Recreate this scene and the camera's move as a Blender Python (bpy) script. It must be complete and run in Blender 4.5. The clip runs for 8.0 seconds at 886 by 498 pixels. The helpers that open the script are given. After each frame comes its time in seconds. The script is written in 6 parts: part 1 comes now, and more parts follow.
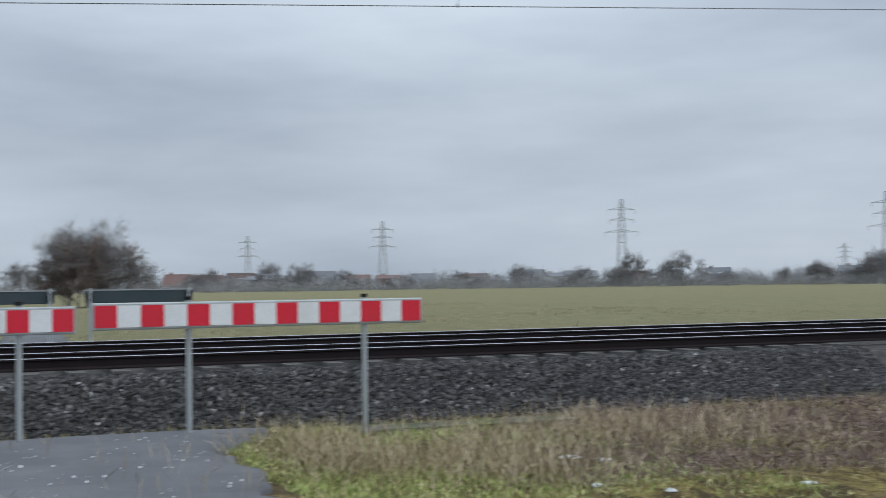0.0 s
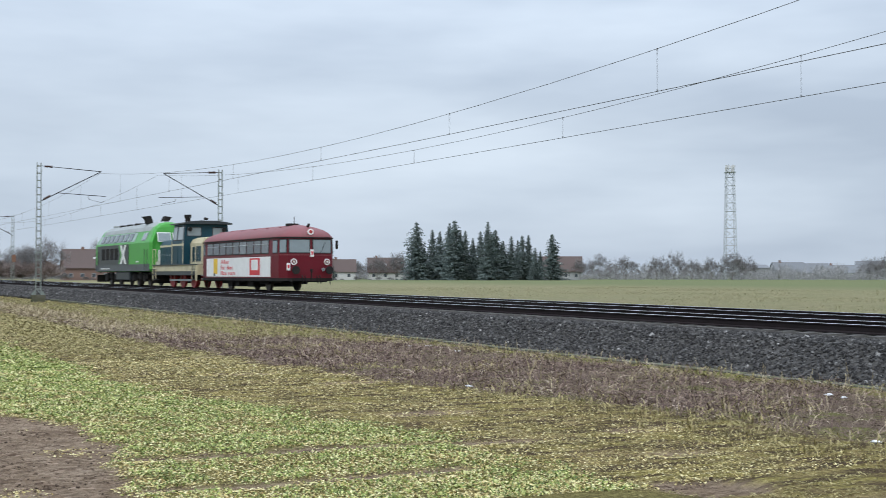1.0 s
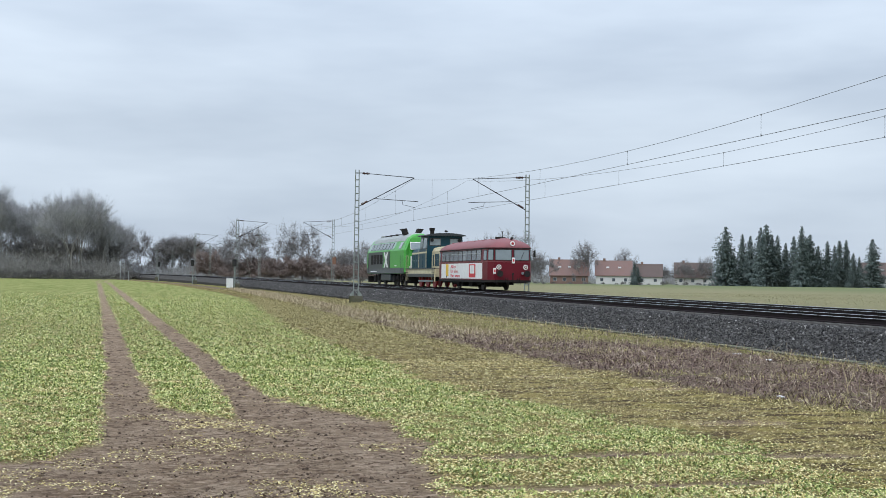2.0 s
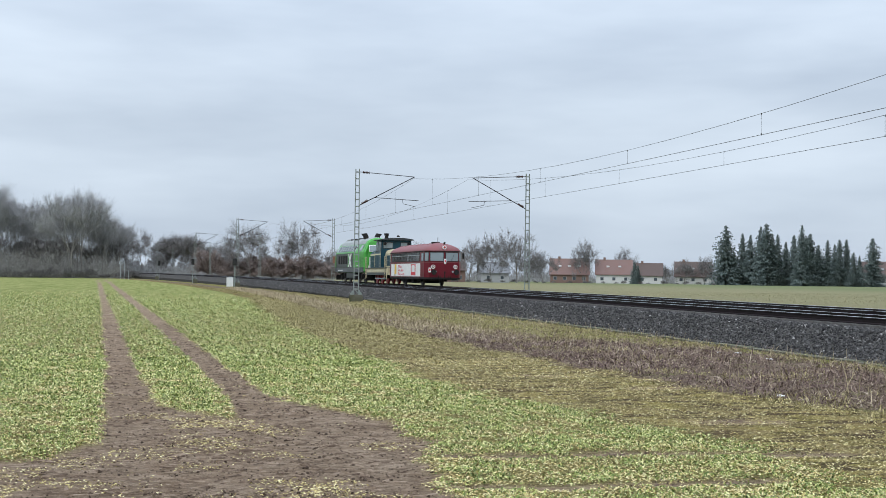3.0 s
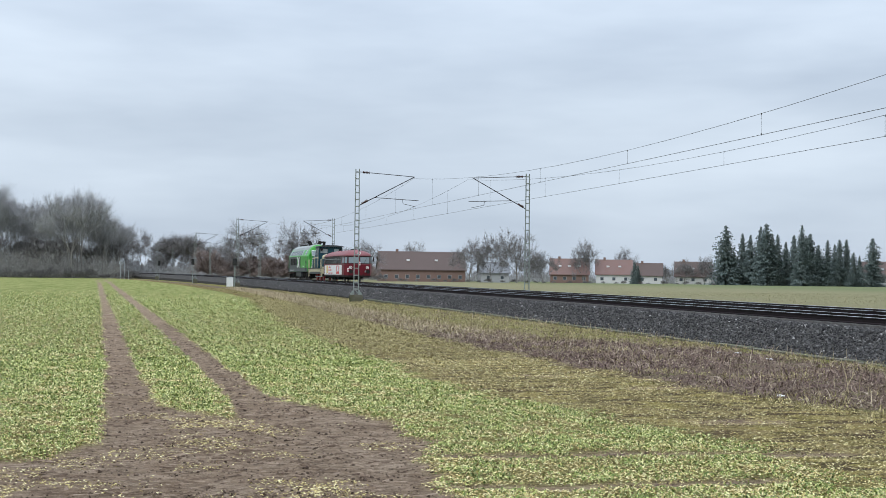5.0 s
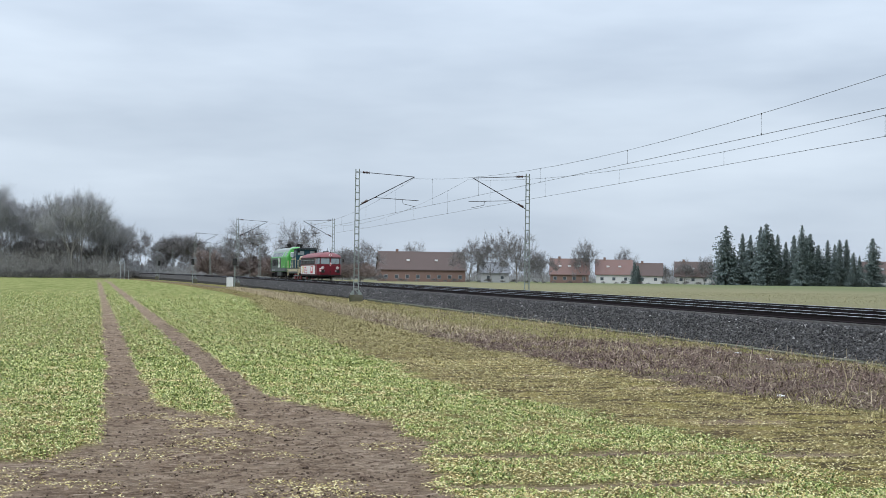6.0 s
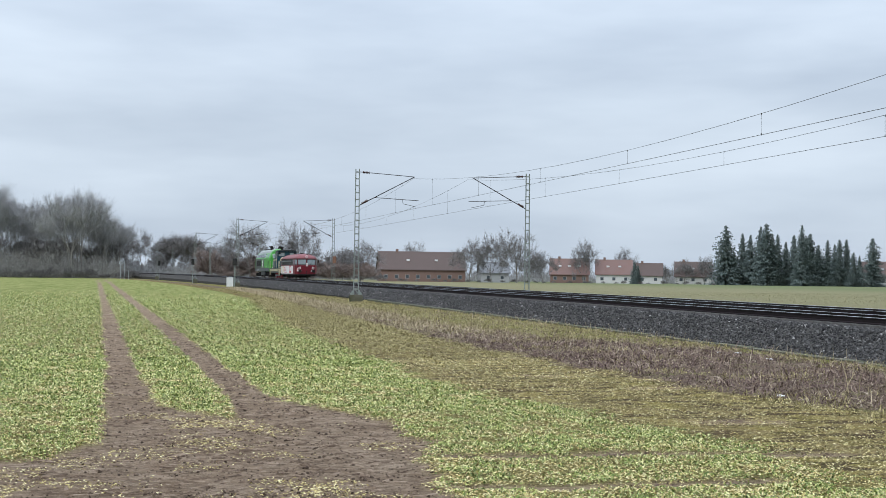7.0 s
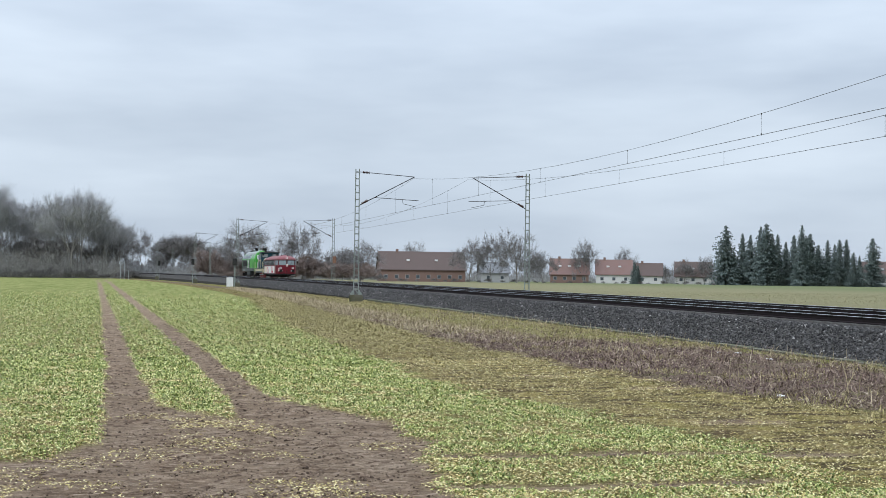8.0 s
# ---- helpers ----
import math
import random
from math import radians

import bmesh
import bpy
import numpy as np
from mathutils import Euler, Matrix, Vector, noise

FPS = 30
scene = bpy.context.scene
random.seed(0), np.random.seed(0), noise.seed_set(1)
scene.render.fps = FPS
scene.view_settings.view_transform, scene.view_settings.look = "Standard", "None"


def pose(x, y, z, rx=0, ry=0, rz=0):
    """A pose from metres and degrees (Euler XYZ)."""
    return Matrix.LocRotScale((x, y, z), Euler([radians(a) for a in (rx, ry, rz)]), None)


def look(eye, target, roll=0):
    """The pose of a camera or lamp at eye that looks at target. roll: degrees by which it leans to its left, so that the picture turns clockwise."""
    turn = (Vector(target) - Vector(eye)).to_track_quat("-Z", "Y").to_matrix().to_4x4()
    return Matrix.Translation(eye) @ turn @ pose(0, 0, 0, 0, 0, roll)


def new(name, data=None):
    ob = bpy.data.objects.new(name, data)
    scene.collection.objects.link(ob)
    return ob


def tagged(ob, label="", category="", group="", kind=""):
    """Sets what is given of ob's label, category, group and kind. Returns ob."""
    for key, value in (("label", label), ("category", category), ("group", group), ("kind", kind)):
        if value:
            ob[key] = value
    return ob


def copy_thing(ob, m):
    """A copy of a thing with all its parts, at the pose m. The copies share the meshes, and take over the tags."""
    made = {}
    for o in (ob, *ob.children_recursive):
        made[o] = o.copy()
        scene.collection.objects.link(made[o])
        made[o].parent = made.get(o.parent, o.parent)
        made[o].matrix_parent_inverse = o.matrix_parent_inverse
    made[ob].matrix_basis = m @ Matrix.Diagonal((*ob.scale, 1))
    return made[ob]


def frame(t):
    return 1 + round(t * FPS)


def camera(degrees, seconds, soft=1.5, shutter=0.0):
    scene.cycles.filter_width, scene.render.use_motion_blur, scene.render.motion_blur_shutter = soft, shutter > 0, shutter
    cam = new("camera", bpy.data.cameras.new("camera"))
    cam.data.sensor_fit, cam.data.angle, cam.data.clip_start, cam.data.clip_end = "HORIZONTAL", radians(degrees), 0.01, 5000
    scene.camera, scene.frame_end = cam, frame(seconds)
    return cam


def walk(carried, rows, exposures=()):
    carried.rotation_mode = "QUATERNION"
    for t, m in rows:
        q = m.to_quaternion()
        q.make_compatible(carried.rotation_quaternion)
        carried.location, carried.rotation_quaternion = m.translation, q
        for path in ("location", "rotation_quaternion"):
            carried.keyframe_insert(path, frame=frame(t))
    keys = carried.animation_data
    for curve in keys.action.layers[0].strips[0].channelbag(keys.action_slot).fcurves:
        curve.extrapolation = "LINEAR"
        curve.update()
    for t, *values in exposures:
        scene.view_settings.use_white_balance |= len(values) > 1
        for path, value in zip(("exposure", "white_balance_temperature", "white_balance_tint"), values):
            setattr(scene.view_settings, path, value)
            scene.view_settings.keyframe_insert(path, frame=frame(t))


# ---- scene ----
# World axes: y runs along the railway, x to its right, rail tops at z = 0. The camera stands in the field at x = y = 0.
cam = camera(39.82, 8.0, soft=0.85, shutter=0.05)
EYE = (0.0, 0.0, 0.93)


def turned(yaw, pitch, roll):
    return pose(*EYE, 90 + pitch, roll, yaw)


walk(cam, [
    (0.0, turned(-111.40, 1.66, 0.78)), (0.1, turned(-99.70, 0.85, 0.35)), (0.2, turned(-88.20, 0.15, -0.20)),
    (0.3, turned(-77.10, -0.25, -0.33)), (0.4, turned(-66.70, -0.22, -0.52)), (0.5, turned(-57.39, 0.15, -0.63)),
    (0.6, turned(-50.28, 0.60, -0.64)), (0.7, turned(-43.71, 0.96, -0.56)), (0.8, turned(-37.65, 1.17, -0.54)),
    (0.9, turned(-32.12, 1.23, -0.21)), (1.0, turned(-27.30, 1.20, -0.05)), (1.1, turned(-23.45, 1.11, 0.08)),
    (1.3, turned(-18.30, 1.10, 0.05)), (1.5, turned(-15.43, 1.18, -0.06)), (1.7, turned(-13.63, 1.37, -0.50)),
    (2.1, turned(-13.05, 1.30, -0.66)), (3.0, turned(-13.05, 1.27, -0.66)), (8.0, turned(-13.05, 1.27, -0.66))],
    exposures=[(0.0, -0.34), (0.2, -0.07), (0.5, 0.25), (0.8, 0.12), (1.1, 0.07), (1.7, 0.07), (8.0, 0.07)])

# ---- sky and sun: one closed winter overcast, brighter overhead than at the horizon ----
world = bpy.data.worlds.new("overcast")
scene.world = world
world.use_nodes = True
wt = world.node_tree
wt.nodes.clear()


def wnode(kind, **inputs):
    n = wt.nodes.new(kind)
    for key, value in inputs.items():
        n.inputs[key].default_value = value
    return n


w_out = wnode("ShaderNodeOutputWorld")
w_bg = wnode("ShaderNodeBackground", Strength=1.0)
w_sky = wnode("ShaderNodeTexSky")
w_sky.sky_type, w_sky.sun_disc = "NISHITA", False
w_sky.sun_elevation, w_sky.sun_rotation = radians(28), radians(200)
w_co = wnode("ShaderNodeTexCoord")
w_map = wnode("ShaderNodeMapping")
w_map.inputs["Scale"].default_value = (1.1, 1.1, 5.0)
w_noise = wnode("ShaderNodeTexNoise", Scale=1.7, Detail=5.0, Roughness=0.52)
w_ramp = wnode("ShaderNodeValToRGB")
w_ramp.color_ramp.elements[0].position, w_ramp.color_ramp.elements[0].color = 0.36, (0.46, 0.545, 0.665, 1)
w_ramp.color_ramp.elements[1].position, w_ramp.color_ramp.elements[1].color = 0.66, (0.70, 0.80, 0.92, 1)
w_sep = wnode("ShaderNodeSeparateXYZ")
w_height = wnode("ShaderNodeMapRange")
for slot, value in zip(("From Min", "From Max", "To Min", "To Max"), (0.12, 0.9, 1.0, 2.6)):
    w_height.inputs[slot].default_value = value
w_mul = wnode("ShaderNodeVectorMath")
w_mul.operation = "SCALE"
w_sk = wnode("ShaderNodeVectorMath")
w_sk.operation = "SCALE"
w_sk.inputs["Scale"].default_value = 0.05
w_mix = wnode("ShaderNodeMix")
w_mix.data_type = "RGBA"
w_mix.inputs["Factor"].default_value = 0.92
link = wt.links.new
link(w_co.outputs["Generated"], w_map.inputs["Vector"])
link(w_map.outputs["Vector"], w_noise.inputs["Vector"])
link(w_noise.outputs["Fac"], w_ramp.inputs["Fac"])
link(w_co.outputs["Generated"], w_sep.inputs[0])
link(w_sep.outputs["Z"], w_height.inputs["Value"])
link(w_ramp.outputs["Color"], w_mul.inputs[0])
link(w_height.outputs["Result"], w_mul.inputs["Scale"])
link(w_sky.outputs["Color"], w_sk.inputs[0])
link(w_sk.outputs[0], w_mix.inputs["A"])
link(w_mul.outputs[0], w_mix.inputs["B"])
link(w_mix.outputs["Result"], w_bg.inputs["Color"])
link(w_bg.outputs[0], w_out.inputs[0])

sun = new("sun", bpy.data.lights.new("sun", "SUN"))
sun.data.energy, sun.data.angle, sun.data.color = 1.3, radians(50), (1.0, 0.97, 0.93)
sun.matrix_world = look((-60, -90, 120), (0, 0, 0))


# ---- materials ----
def shader(name, rough=0.8, metal=0.0, spec=0.3):
    m = bpy.data.materials.new(name)
    m.use_nodes = True
    b = m.node_tree.nodes["Principled BSDF"]
    b.inputs["Roughness"].default_value, b.inputs["Metallic"].default_value = rough, metal
    b.inputs["Specular IOR Level"].default_value = spec
    return m, m.node_tree, b


def noise_node(nt, scale, detail=4.0, rough=0.6, stretch=None, coord="Object"):
    co = nt.nodes.new("ShaderNodeTexCoord")
    n = nt.nodes.new("ShaderNodeTexNoise")
    n.inputs["Scale"].default_value, n.inputs["Detail"].default_value, n.inputs["Roughness"].default_value = scale, detail, rough
    if stretch:
        mp = nt.nodes.new("ShaderNodeMapping")
        mp.inputs["Scale"].default_value = stretch
        nt.links.new(co.outputs[coord], mp.inputs["Vector"])
        nt.links.new(mp.outputs["Vector"], n.inputs["Vector"])
    else:
        nt.links.new(co.outputs[coord], n.inputs["Vector"])
    return n


def ramp_node(nt, fac, stops):
    r = nt.nodes.new("ShaderNodeValToRGB")
    els = r.color_ramp.elements
    while len(els) < len(stops):
        els.new(0.5)
    for e, (p, col) in zip(els, stops):
        e.position, e.color = p, (*col, 1)
    nt.links.new(fac, r.inputs["Fac"])
    return r


def mix_node(nt, fac, a, b, blend="MIX"):
    m = nt.nodes.new("ShaderNodeMix")
    m.data_type, m.blend_type = "RGBA", blend
    for slot, v in (("Factor", fac), ("A", a), ("B", b)):
        if isinstance(v, (int, float)):
            m.inputs[slot].default_value = v
        elif isinstance(v, tuple):
            m.inputs[slot].default_value = (*v, 1)
        else:
            nt.links.new(v, m.inputs[slot])
    return m.outputs["Result"]


def bump(nt, b, fac, strength=0.4, distance=0.02):
    n = nt.nodes.new("ShaderNodeBump")
    n.inputs["Strength"].default_value, n.inputs["Distance"].default_value = strength, distance
    nt.links.new(fac, n.inputs["Height"])
    nt.links.new(n.outputs[0], b.inputs["Normal"])


def painted(name, col, rough=0.5, dirt=(0.1, 0.09, 0.08), amount=0.35, scale=3.0, metal=0.0, spec=0.4, island=0.0):
    """Paint, stone or metal with broad stains and fine grain."""
    m, nt, b = shader(name, rough, metal, spec)
    big, fine = noise_node(nt, scale, 5), noise_node(nt, scale * 14, 3)
    mask = ramp_node(nt, big.outputs["Fac"], [(0.42, (0, 0, 0)), (0.75, (amount,) * 3)])
    tone = mix_node(nt, fine.outputs["Fac"], tuple(c * 0.85 for c in col), tuple(min(1, c * 1.15) for c in col))
    if island:
        geo = nt.nodes.new("ShaderNodeNewGeometry")
        r = ramp_node(nt, geo.outputs["Random Per Island"], [(0, (1 - island,) * 3), (1, (1 + island,) * 3)])
        tone = mix_node(nt, 1.0, tone, r.outputs["Color"], "MULTIPLY")
    nt.links.new(mix_node(nt, mask.outputs["Color"], tone, dirt), b.inputs["Base Color"])
    bump(nt, b, fine.outputs["Fac"], 0.15, 0.004)
    return m


def pieces(name, stops, rough=0.9, spec=0.2, grain=30.0):
    """Many loose pieces in one mesh, each with its own tone."""
    m, nt, b = shader(name, rough, 0, spec)
    geo = nt.nodes.new("ShaderNodeNewGeometry")
    r = ramp_node(nt, geo.outputs["Random Per Island"], stops)
    n = noise_node(nt, grain, 3)
    shade = ramp_node(nt, n.outputs["Fac"], [(0.3, (0.75,) * 3), (0.7, (1.2,) * 3)])
    nt.links.new(mix_node(nt, 1.0, r.outputs["Color"], shade.outputs["Color"], "MULTIPLY"), b.inputs["Base Color"])
    return m


def glass(name, tint=(0.05, 0.06, 0.07), rough=0.08):
    m, nt, b = shader(name, rough, 0.0, 0.6)
    n = noise_node(nt, 2.0, 3)
    nt.links.new(mix_node(nt, n.outputs["Fac"], tint, tuple(c * 1.6 for c in tint)), b.inputs["Base Color"])
    return m


# ---- mesh helpers ----
def mesh_of(name, verts, faces, mats=(), index=None, smooth=False):
    me = bpy.data.meshes.new(name)
    me.from_pydata([tuple(v) for v in verts], [], [tuple(f) for f in faces])
    for m in mats:
        me.materials.append(m)
    if index is not None:
        me.polygons.foreach_set("material_index", np.asarray(index, dtype=np.int32))
    if smooth:
        me.polygons.foreach_set("use_smooth", np.ones(len(me.polygons), dtype=bool))
    me.update()
    return me


def part(name, bm, material, parent=None, label="", smooth=False):
    """Links a bmesh as one mesh object, under a thing or a part."""
    me = bpy.data.meshes.new(name)
    bm.normal_update()
    bm.to_mesh(me)
    bm.free()
    me.materials.append(material)
    if smooth:
        me.polygons.foreach_set("use_smooth", np.ones(len(me.polygons), dtype=bool))
    ob = new(name, me)
    if parent:
        ob.parent = parent
    if label:
        tagged(ob, label)
    return ob


def box(bm, x0, x1, y0, y1, z0, z1, bevel=0.0):
    made = bmesh.ops.create_cube(bm, size=1.0)["verts"]
    bmesh.ops.transform(bm, verts=made, matrix=Matrix.LocRotScale(
        ((x0 + x1) / 2, (y0 + y1) / 2, (z0 + z1) / 2), None, (abs(x1 - x0), abs(y1 - y0), abs(z1 - z0))))
    if bevel:
        edges = list({e for v in made for e in v.link_edges})
        bmesh.ops.bevel(bm, geom=edges, offset=bevel, segments=2, affect="EDGES", profile=0.5)
    return bm


def boxed(*a, **k):
    return box(bmesh.new(), *a, **k)


def bar(bm, a, b, r, sides=6, r2=None):
    """A round bar from a to b."""
    a, b = Vector(a), Vector(b)
    d = b - a
    if d.length < 1e-6:
        return bm
    made = bmesh.ops.create_cone(bm, cap_ends=True, segments=sides, radius1=r, radius2=r if r2 is None else r2, depth=d.length)["verts"]
    bmesh.ops.transform(bm, verts=made, matrix=Matrix.Translation((a + b) / 2) @ d.to_track_quat("Z", "Y").to_matrix().to_4x4())
    return bm


def barred(*a, **k):
    return bar(bmesh.new(), *a, **k)


def profile(bm, ring, y0, y1):
    """A closed outline in x, z drawn out along y."""
    a = [bm.verts.new((x, y0, z)) for x, z in ring]
    b = [bm.verts.new((x, y1, z)) for x, z in ring]
    n = len(ring)
    for i in range(n):
        bm.faces.new((a[i], a[(i + 1) % n], b[(i + 1) % n], b[i]))
    bm.faces.new(a[::-1])
    bm.faces.new(b)
    bmesh.ops.recalc_face_normals(bm, faces=bm.faces[:])
    return bm


def loft(rings, closed_ends=True):
    """A skin over rings of equal count."""
    bm = bmesh.new()
    rows = [[bm.verts.new(p) for p in r] for r in rings]
    n = len(rings[0])
    for r0, r1 in zip(rows[:-1], rows[1:]):
        for k in range(n):
            bm.faces.new((r0[k], r0[(k + 1) % n], r1[(k + 1) % n], r1[k]))
    if closed_ends:
        bm.faces.new(rows[0][::-1])
        bm.faces.new(rows[-1])
    bmesh.ops.recalc_face_normals(bm, faces=bm.faces[:])
    return bm


def thing(name, label, category, m=None, group="", kind=""):
    ob = new(name)
    if m is not None:
        ob.matrix_basis = m
    return tagged(ob, label, category, group, kind)


BEND = 3.0e-4


def drift(y):
    """How far the line has bent to its left at y."""
    return -BEND / 2 * max(0.0, y) ** 2


def rise(y):
    """The line climbs slightly as it goes."""
    return 0.0022 * min(max(0.0, y - 20.0), 420.0)


def on_track(x, y, z=0.0):
    """The pose of a thing at x beside the line, turned with it."""
    k = BEND * max(0.0, y)
    return pose(x + drift(y), y, z + rise(y), 0, 0, math.degrees(k))


def bearing(deg, d, z=0.0):
    """A place at a bearing clockwise from y and a distance from the camera."""
    return Vector((d * math.sin(radians(deg)), d * math.cos(radians(deg)), z))


GROUND = -0.90

# ---- the ground: one sheet, with crop rows, wheel ruts, verge and the meadow beyond the line as masks ----
def axis(dense0, dense1, step, far, grow=1.22):
    mid = list(np.arange(dense0, dense1 + step / 2, step))
    out, s, v = [], step, dense1
    while v < far:
        s *= grow
        v += s
        out.append(v)
    low, s, v = [], step, dense0
    while v > -far:
        s *= grow
        v -= s
        low.append(v)
    return np.array(low[::-1] + mid + out)


def smooth(a, b, v):
    t = np.clip((v - a) / (b - a), 0, 1)
    return t * t * (3 - 2 * t)


def wobble(x, y, s, seed=0.0):
    """Cheap smooth noise, -1 to 1."""
    a = np.sin(x * 1.7 * s + 1.3 * np.sin(y * 1.1 * s + seed)) + np.sin(y * 1.9 * s + 1.7 * np.sin(x * 0.9 * s + seed * 2.1))
    b = np.sin((x * 0.8 + y * 0.6) * 4.1 * s + seed * 3.3) + np.sin((x * 0.6 - y * 0.8) * 3.7 * s + seed)
    return (a * 0.6 + b * 0.4) / 2


def bramble_front(y):
    return np.interp(y, [-14, 3, 9, 13, 15, 17, 19, 24, 33, 54, 81, 150], [9.5, 9.9, 10.3, 10.3, 9.9, 9.2, 8.8, 8.5, 8.2, 8.4, 9.1, 11.0])


def bramble_back(y):
    """Where the brambles end and the mossy bank begins."""
    return np.interp(y, [4, 8, 20, 27, 30, 33, 36, 42, 62, 95, 150], [15.2, 14.4, 14.5, 14.3, 13.8, 12.6, 11.2, 10.4, 10.8, 11.8, 13.0])


def masks(x, y):
    """Mud, mown strip, weedy verge and far meadow at x (beside the line) and y."""
    w = wobble(x, y, 1.1) * 0.16 + wobble(x, y, 3.7, 2.0) * 0.10
    u = x + drift_np(y) + 0.048 * y
    near = smooth(30, 15, y)
    rut1 = 1 - smooth(0.20, 0.40, np.abs(u - 0.48) - 0.10 * near + w * 0.5)
    rut2 = 1 - smooth(0.22, 0.42, np.abs(u - 2.22) - 0.06 * near + w * 0.5)
    right = np.interp(y, [5, 9.9, 10.7, 12.1, 13.3, 14.6, 16.0, 17.3, 18.6, 20], [2.6, 2.55, 2.56, 2.66, 3.04, 3.06, 2.68, 2.24, 1.73, 1.3])
    left = np.interp(y, [5, 12.4, 12.7, 13.2, 13.8, 16.0, 18.0], [-12, -3.5, -1.4, -0.87, -0.5, -0.55, -0.3])
    tongue = np.interp(x, [-0.6, 0.14, 1.0, 1.15], [20, 17.4, 15.8, 19.5])
    inside = np.minimum(np.minimum(right - x, x - left), (tongue - y) * 0.5)
    patch = smooth(-0.16, 0.14, inside + w * 1.1)
    line1 = (1 - smooth(0.08, 0.24, np.abs(y - 12.6 + 0.13 * x + w * 0.4))) * smooth(2.6, 3.0, x) * (1 - smooth(7.0, 7.6, x)) * smooth(-0.1, 0.1, wobble(x, y, 1.9, 5.0) + 0.7)
    line2 = (1 - smooth(0.08, 0.20, np.abs(y - 10.45 + 0.03 * x + w * 0.4))) * smooth(2.3, 2.7, x) * (1 - smooth(5.4, 5.8, x)) * smooth(-0.1, 0.1, wobble(x, y, 2.3, 9.0) + 0.6)
    blot = 1 - smooth(0.7, 1.1, np.minimum(np.hypot((x - 7.05) / 0.5, (y - 8.45) / 0.45), np.hypot((x - 6.95) / 0.6, (y - 6.7) / 0.3)) + 2.5 * w)
    spots = smooth(0.60, 0.74, wobble(x * 0.6, y * 1.6, 0.9, 4.0)) * smooth(5.5, 6.5, x) * (1 - smooth(8.5, 9.5, x)) * smooth(40, 25, y)
    mud = np.clip(np.maximum.reduce([rut1, rut2, patch, line1, line2, blot, spots * 0.8]), 0, 1)
    edge = np.interp(y, [8, 10.5, 12, 14, 16, 18, 19.2, 23, 44, 60, 89, 150], [6.5, 6.2, 6.25, 6.2, 5.6, 5.1, 4.65, 4.55, 4.75, 5.6, 7.4, 8.6]) + 2.2 * w
    mown = smooth(edge - 0.25, edge + 0.35, x)
    front = bramble_front(y)
    weed = smooth(front - 0.3, front + 0.4, x + 2.2 * w) * (1 - smooth(24.2, 24.6, x)) * np.where(y < 2.6, np.where(y < -5.2, 1.0, 0.30), 1.0)
    meadow = smooth(24.2, 24.8, x)
    return mud, mown, weed, meadow


def bank(x, y):
    """Mossy grass between the brambles and the ballast."""
    back = bramble_back(y) + 1.2 * wobble(x, y, 0.7, 3.0) * 0.5
    return smooth(back - 0.2, back + 0.4, x) * (1 - smooth(15.5, 15.8, x)) * smooth(3, 6, y)


def drift_np(y):
    return -BEND / 2 * np.maximum(0.0, y) ** 2


def ground_z(x, y):
    """Height of the ground at x beside the line."""
    mud, mown, weed, meadow = masks(x, y)
    near = np.exp(-np.hypot(x, y) / 16.0) * 1.9 * smooth(60, 35, y)
    z = GROUND + near * (0.025 * wobble(x, y, 0.9, 7.0) + 0.012 * wobble(x, y, 4.0, 3.0))
    z = z - 0.05 * mud * near + mud * near * 0.02 * wobble(x, y * 0.5, 6.5, 1.0)
    z = z + 0.05 * weed * near * wobble(x, y, 1.4, 8.0)
    return z


gx = axis(-7.0, 17.0, 0.14, 2600)
gy = axis(-9.0, 42.0, 0.16, 2600)
GX, GY = np.meshgrid(gx, gy, indexing="ij")
GZ = ground_z(GX, GY)
bed = (GX > 15.8) & (GX < 24.0)
GZ[bed] -= 0.15
PX = GX + np.where(np.abs(GY) < 900, drift_np(np.minimum(GY, 900)), drift_np(np.full_like(GY, 900.0)) * (GY > 0))
nx, ny = len(gx), len(gy)
verts = np.stack([PX, GY, GZ], -1).reshape(-1, 3)
ii, jj = np.meshgrid(np.arange(nx - 1), np.arange(ny - 1), indexing="ij")
a = (ii * ny + jj).ravel()
quads = np.stack([a, a + ny, a + ny + 1, a + 1], 1)
me = bpy.data.meshes.new("ground")
me.from_pydata(verts.tolist(), [], quads.tolist())
me.polygons.foreach_set("use_smooth", np.ones(len(quads), dtype=bool))
zone = me.attributes.new("zone", "FLOAT_COLOR", "POINT")
zone.data.foreach_set("color", np.stack([m.ravel() for m in masks(GX, GY)], 1).astype(np.float32).ravel())

cover = me.attributes.new("cover", "FLOAT_COLOR", "POINT")
cover.data.foreach_set("color", np.stack([bank(GX, GY).ravel(), smooth(30, 95, GY).ravel(), (smooth(95, 150, GX) * smooth(-10, 50, GY)).ravel(), np.zeros(GX.size)], 1).astype(np.float32).ravel())

m_ground, nt, b = shader("field_soil_and_grass", 0.95, 0, 0.0)
att = nt.nodes.new("ShaderNodeAttribute")
att.attribute_name = "zone"
sep = nt.nodes.new("ShaderNodeSeparateColor")
nt.links.new(att.outputs["Color"], sep.inputs[0])
n_big, n_mid, n_fine = noise_node(nt, 0.25, 4), noise_node(nt, 1.6, 5, 0.7), noise_node(nt, 22.0, 4, 0.7)
att2 = nt.nodes.new("ShaderNodeAttribute")
att2.attribute_name = "cover"
sep2 = nt.nodes.new("ShaderNodeSeparateColor")
nt.links.new(att2.outputs["Color"], sep2.inputs[0])
n_row = noise_node(nt, 1.0, 4, 0.6, (1.5, 0.03, 1.0))
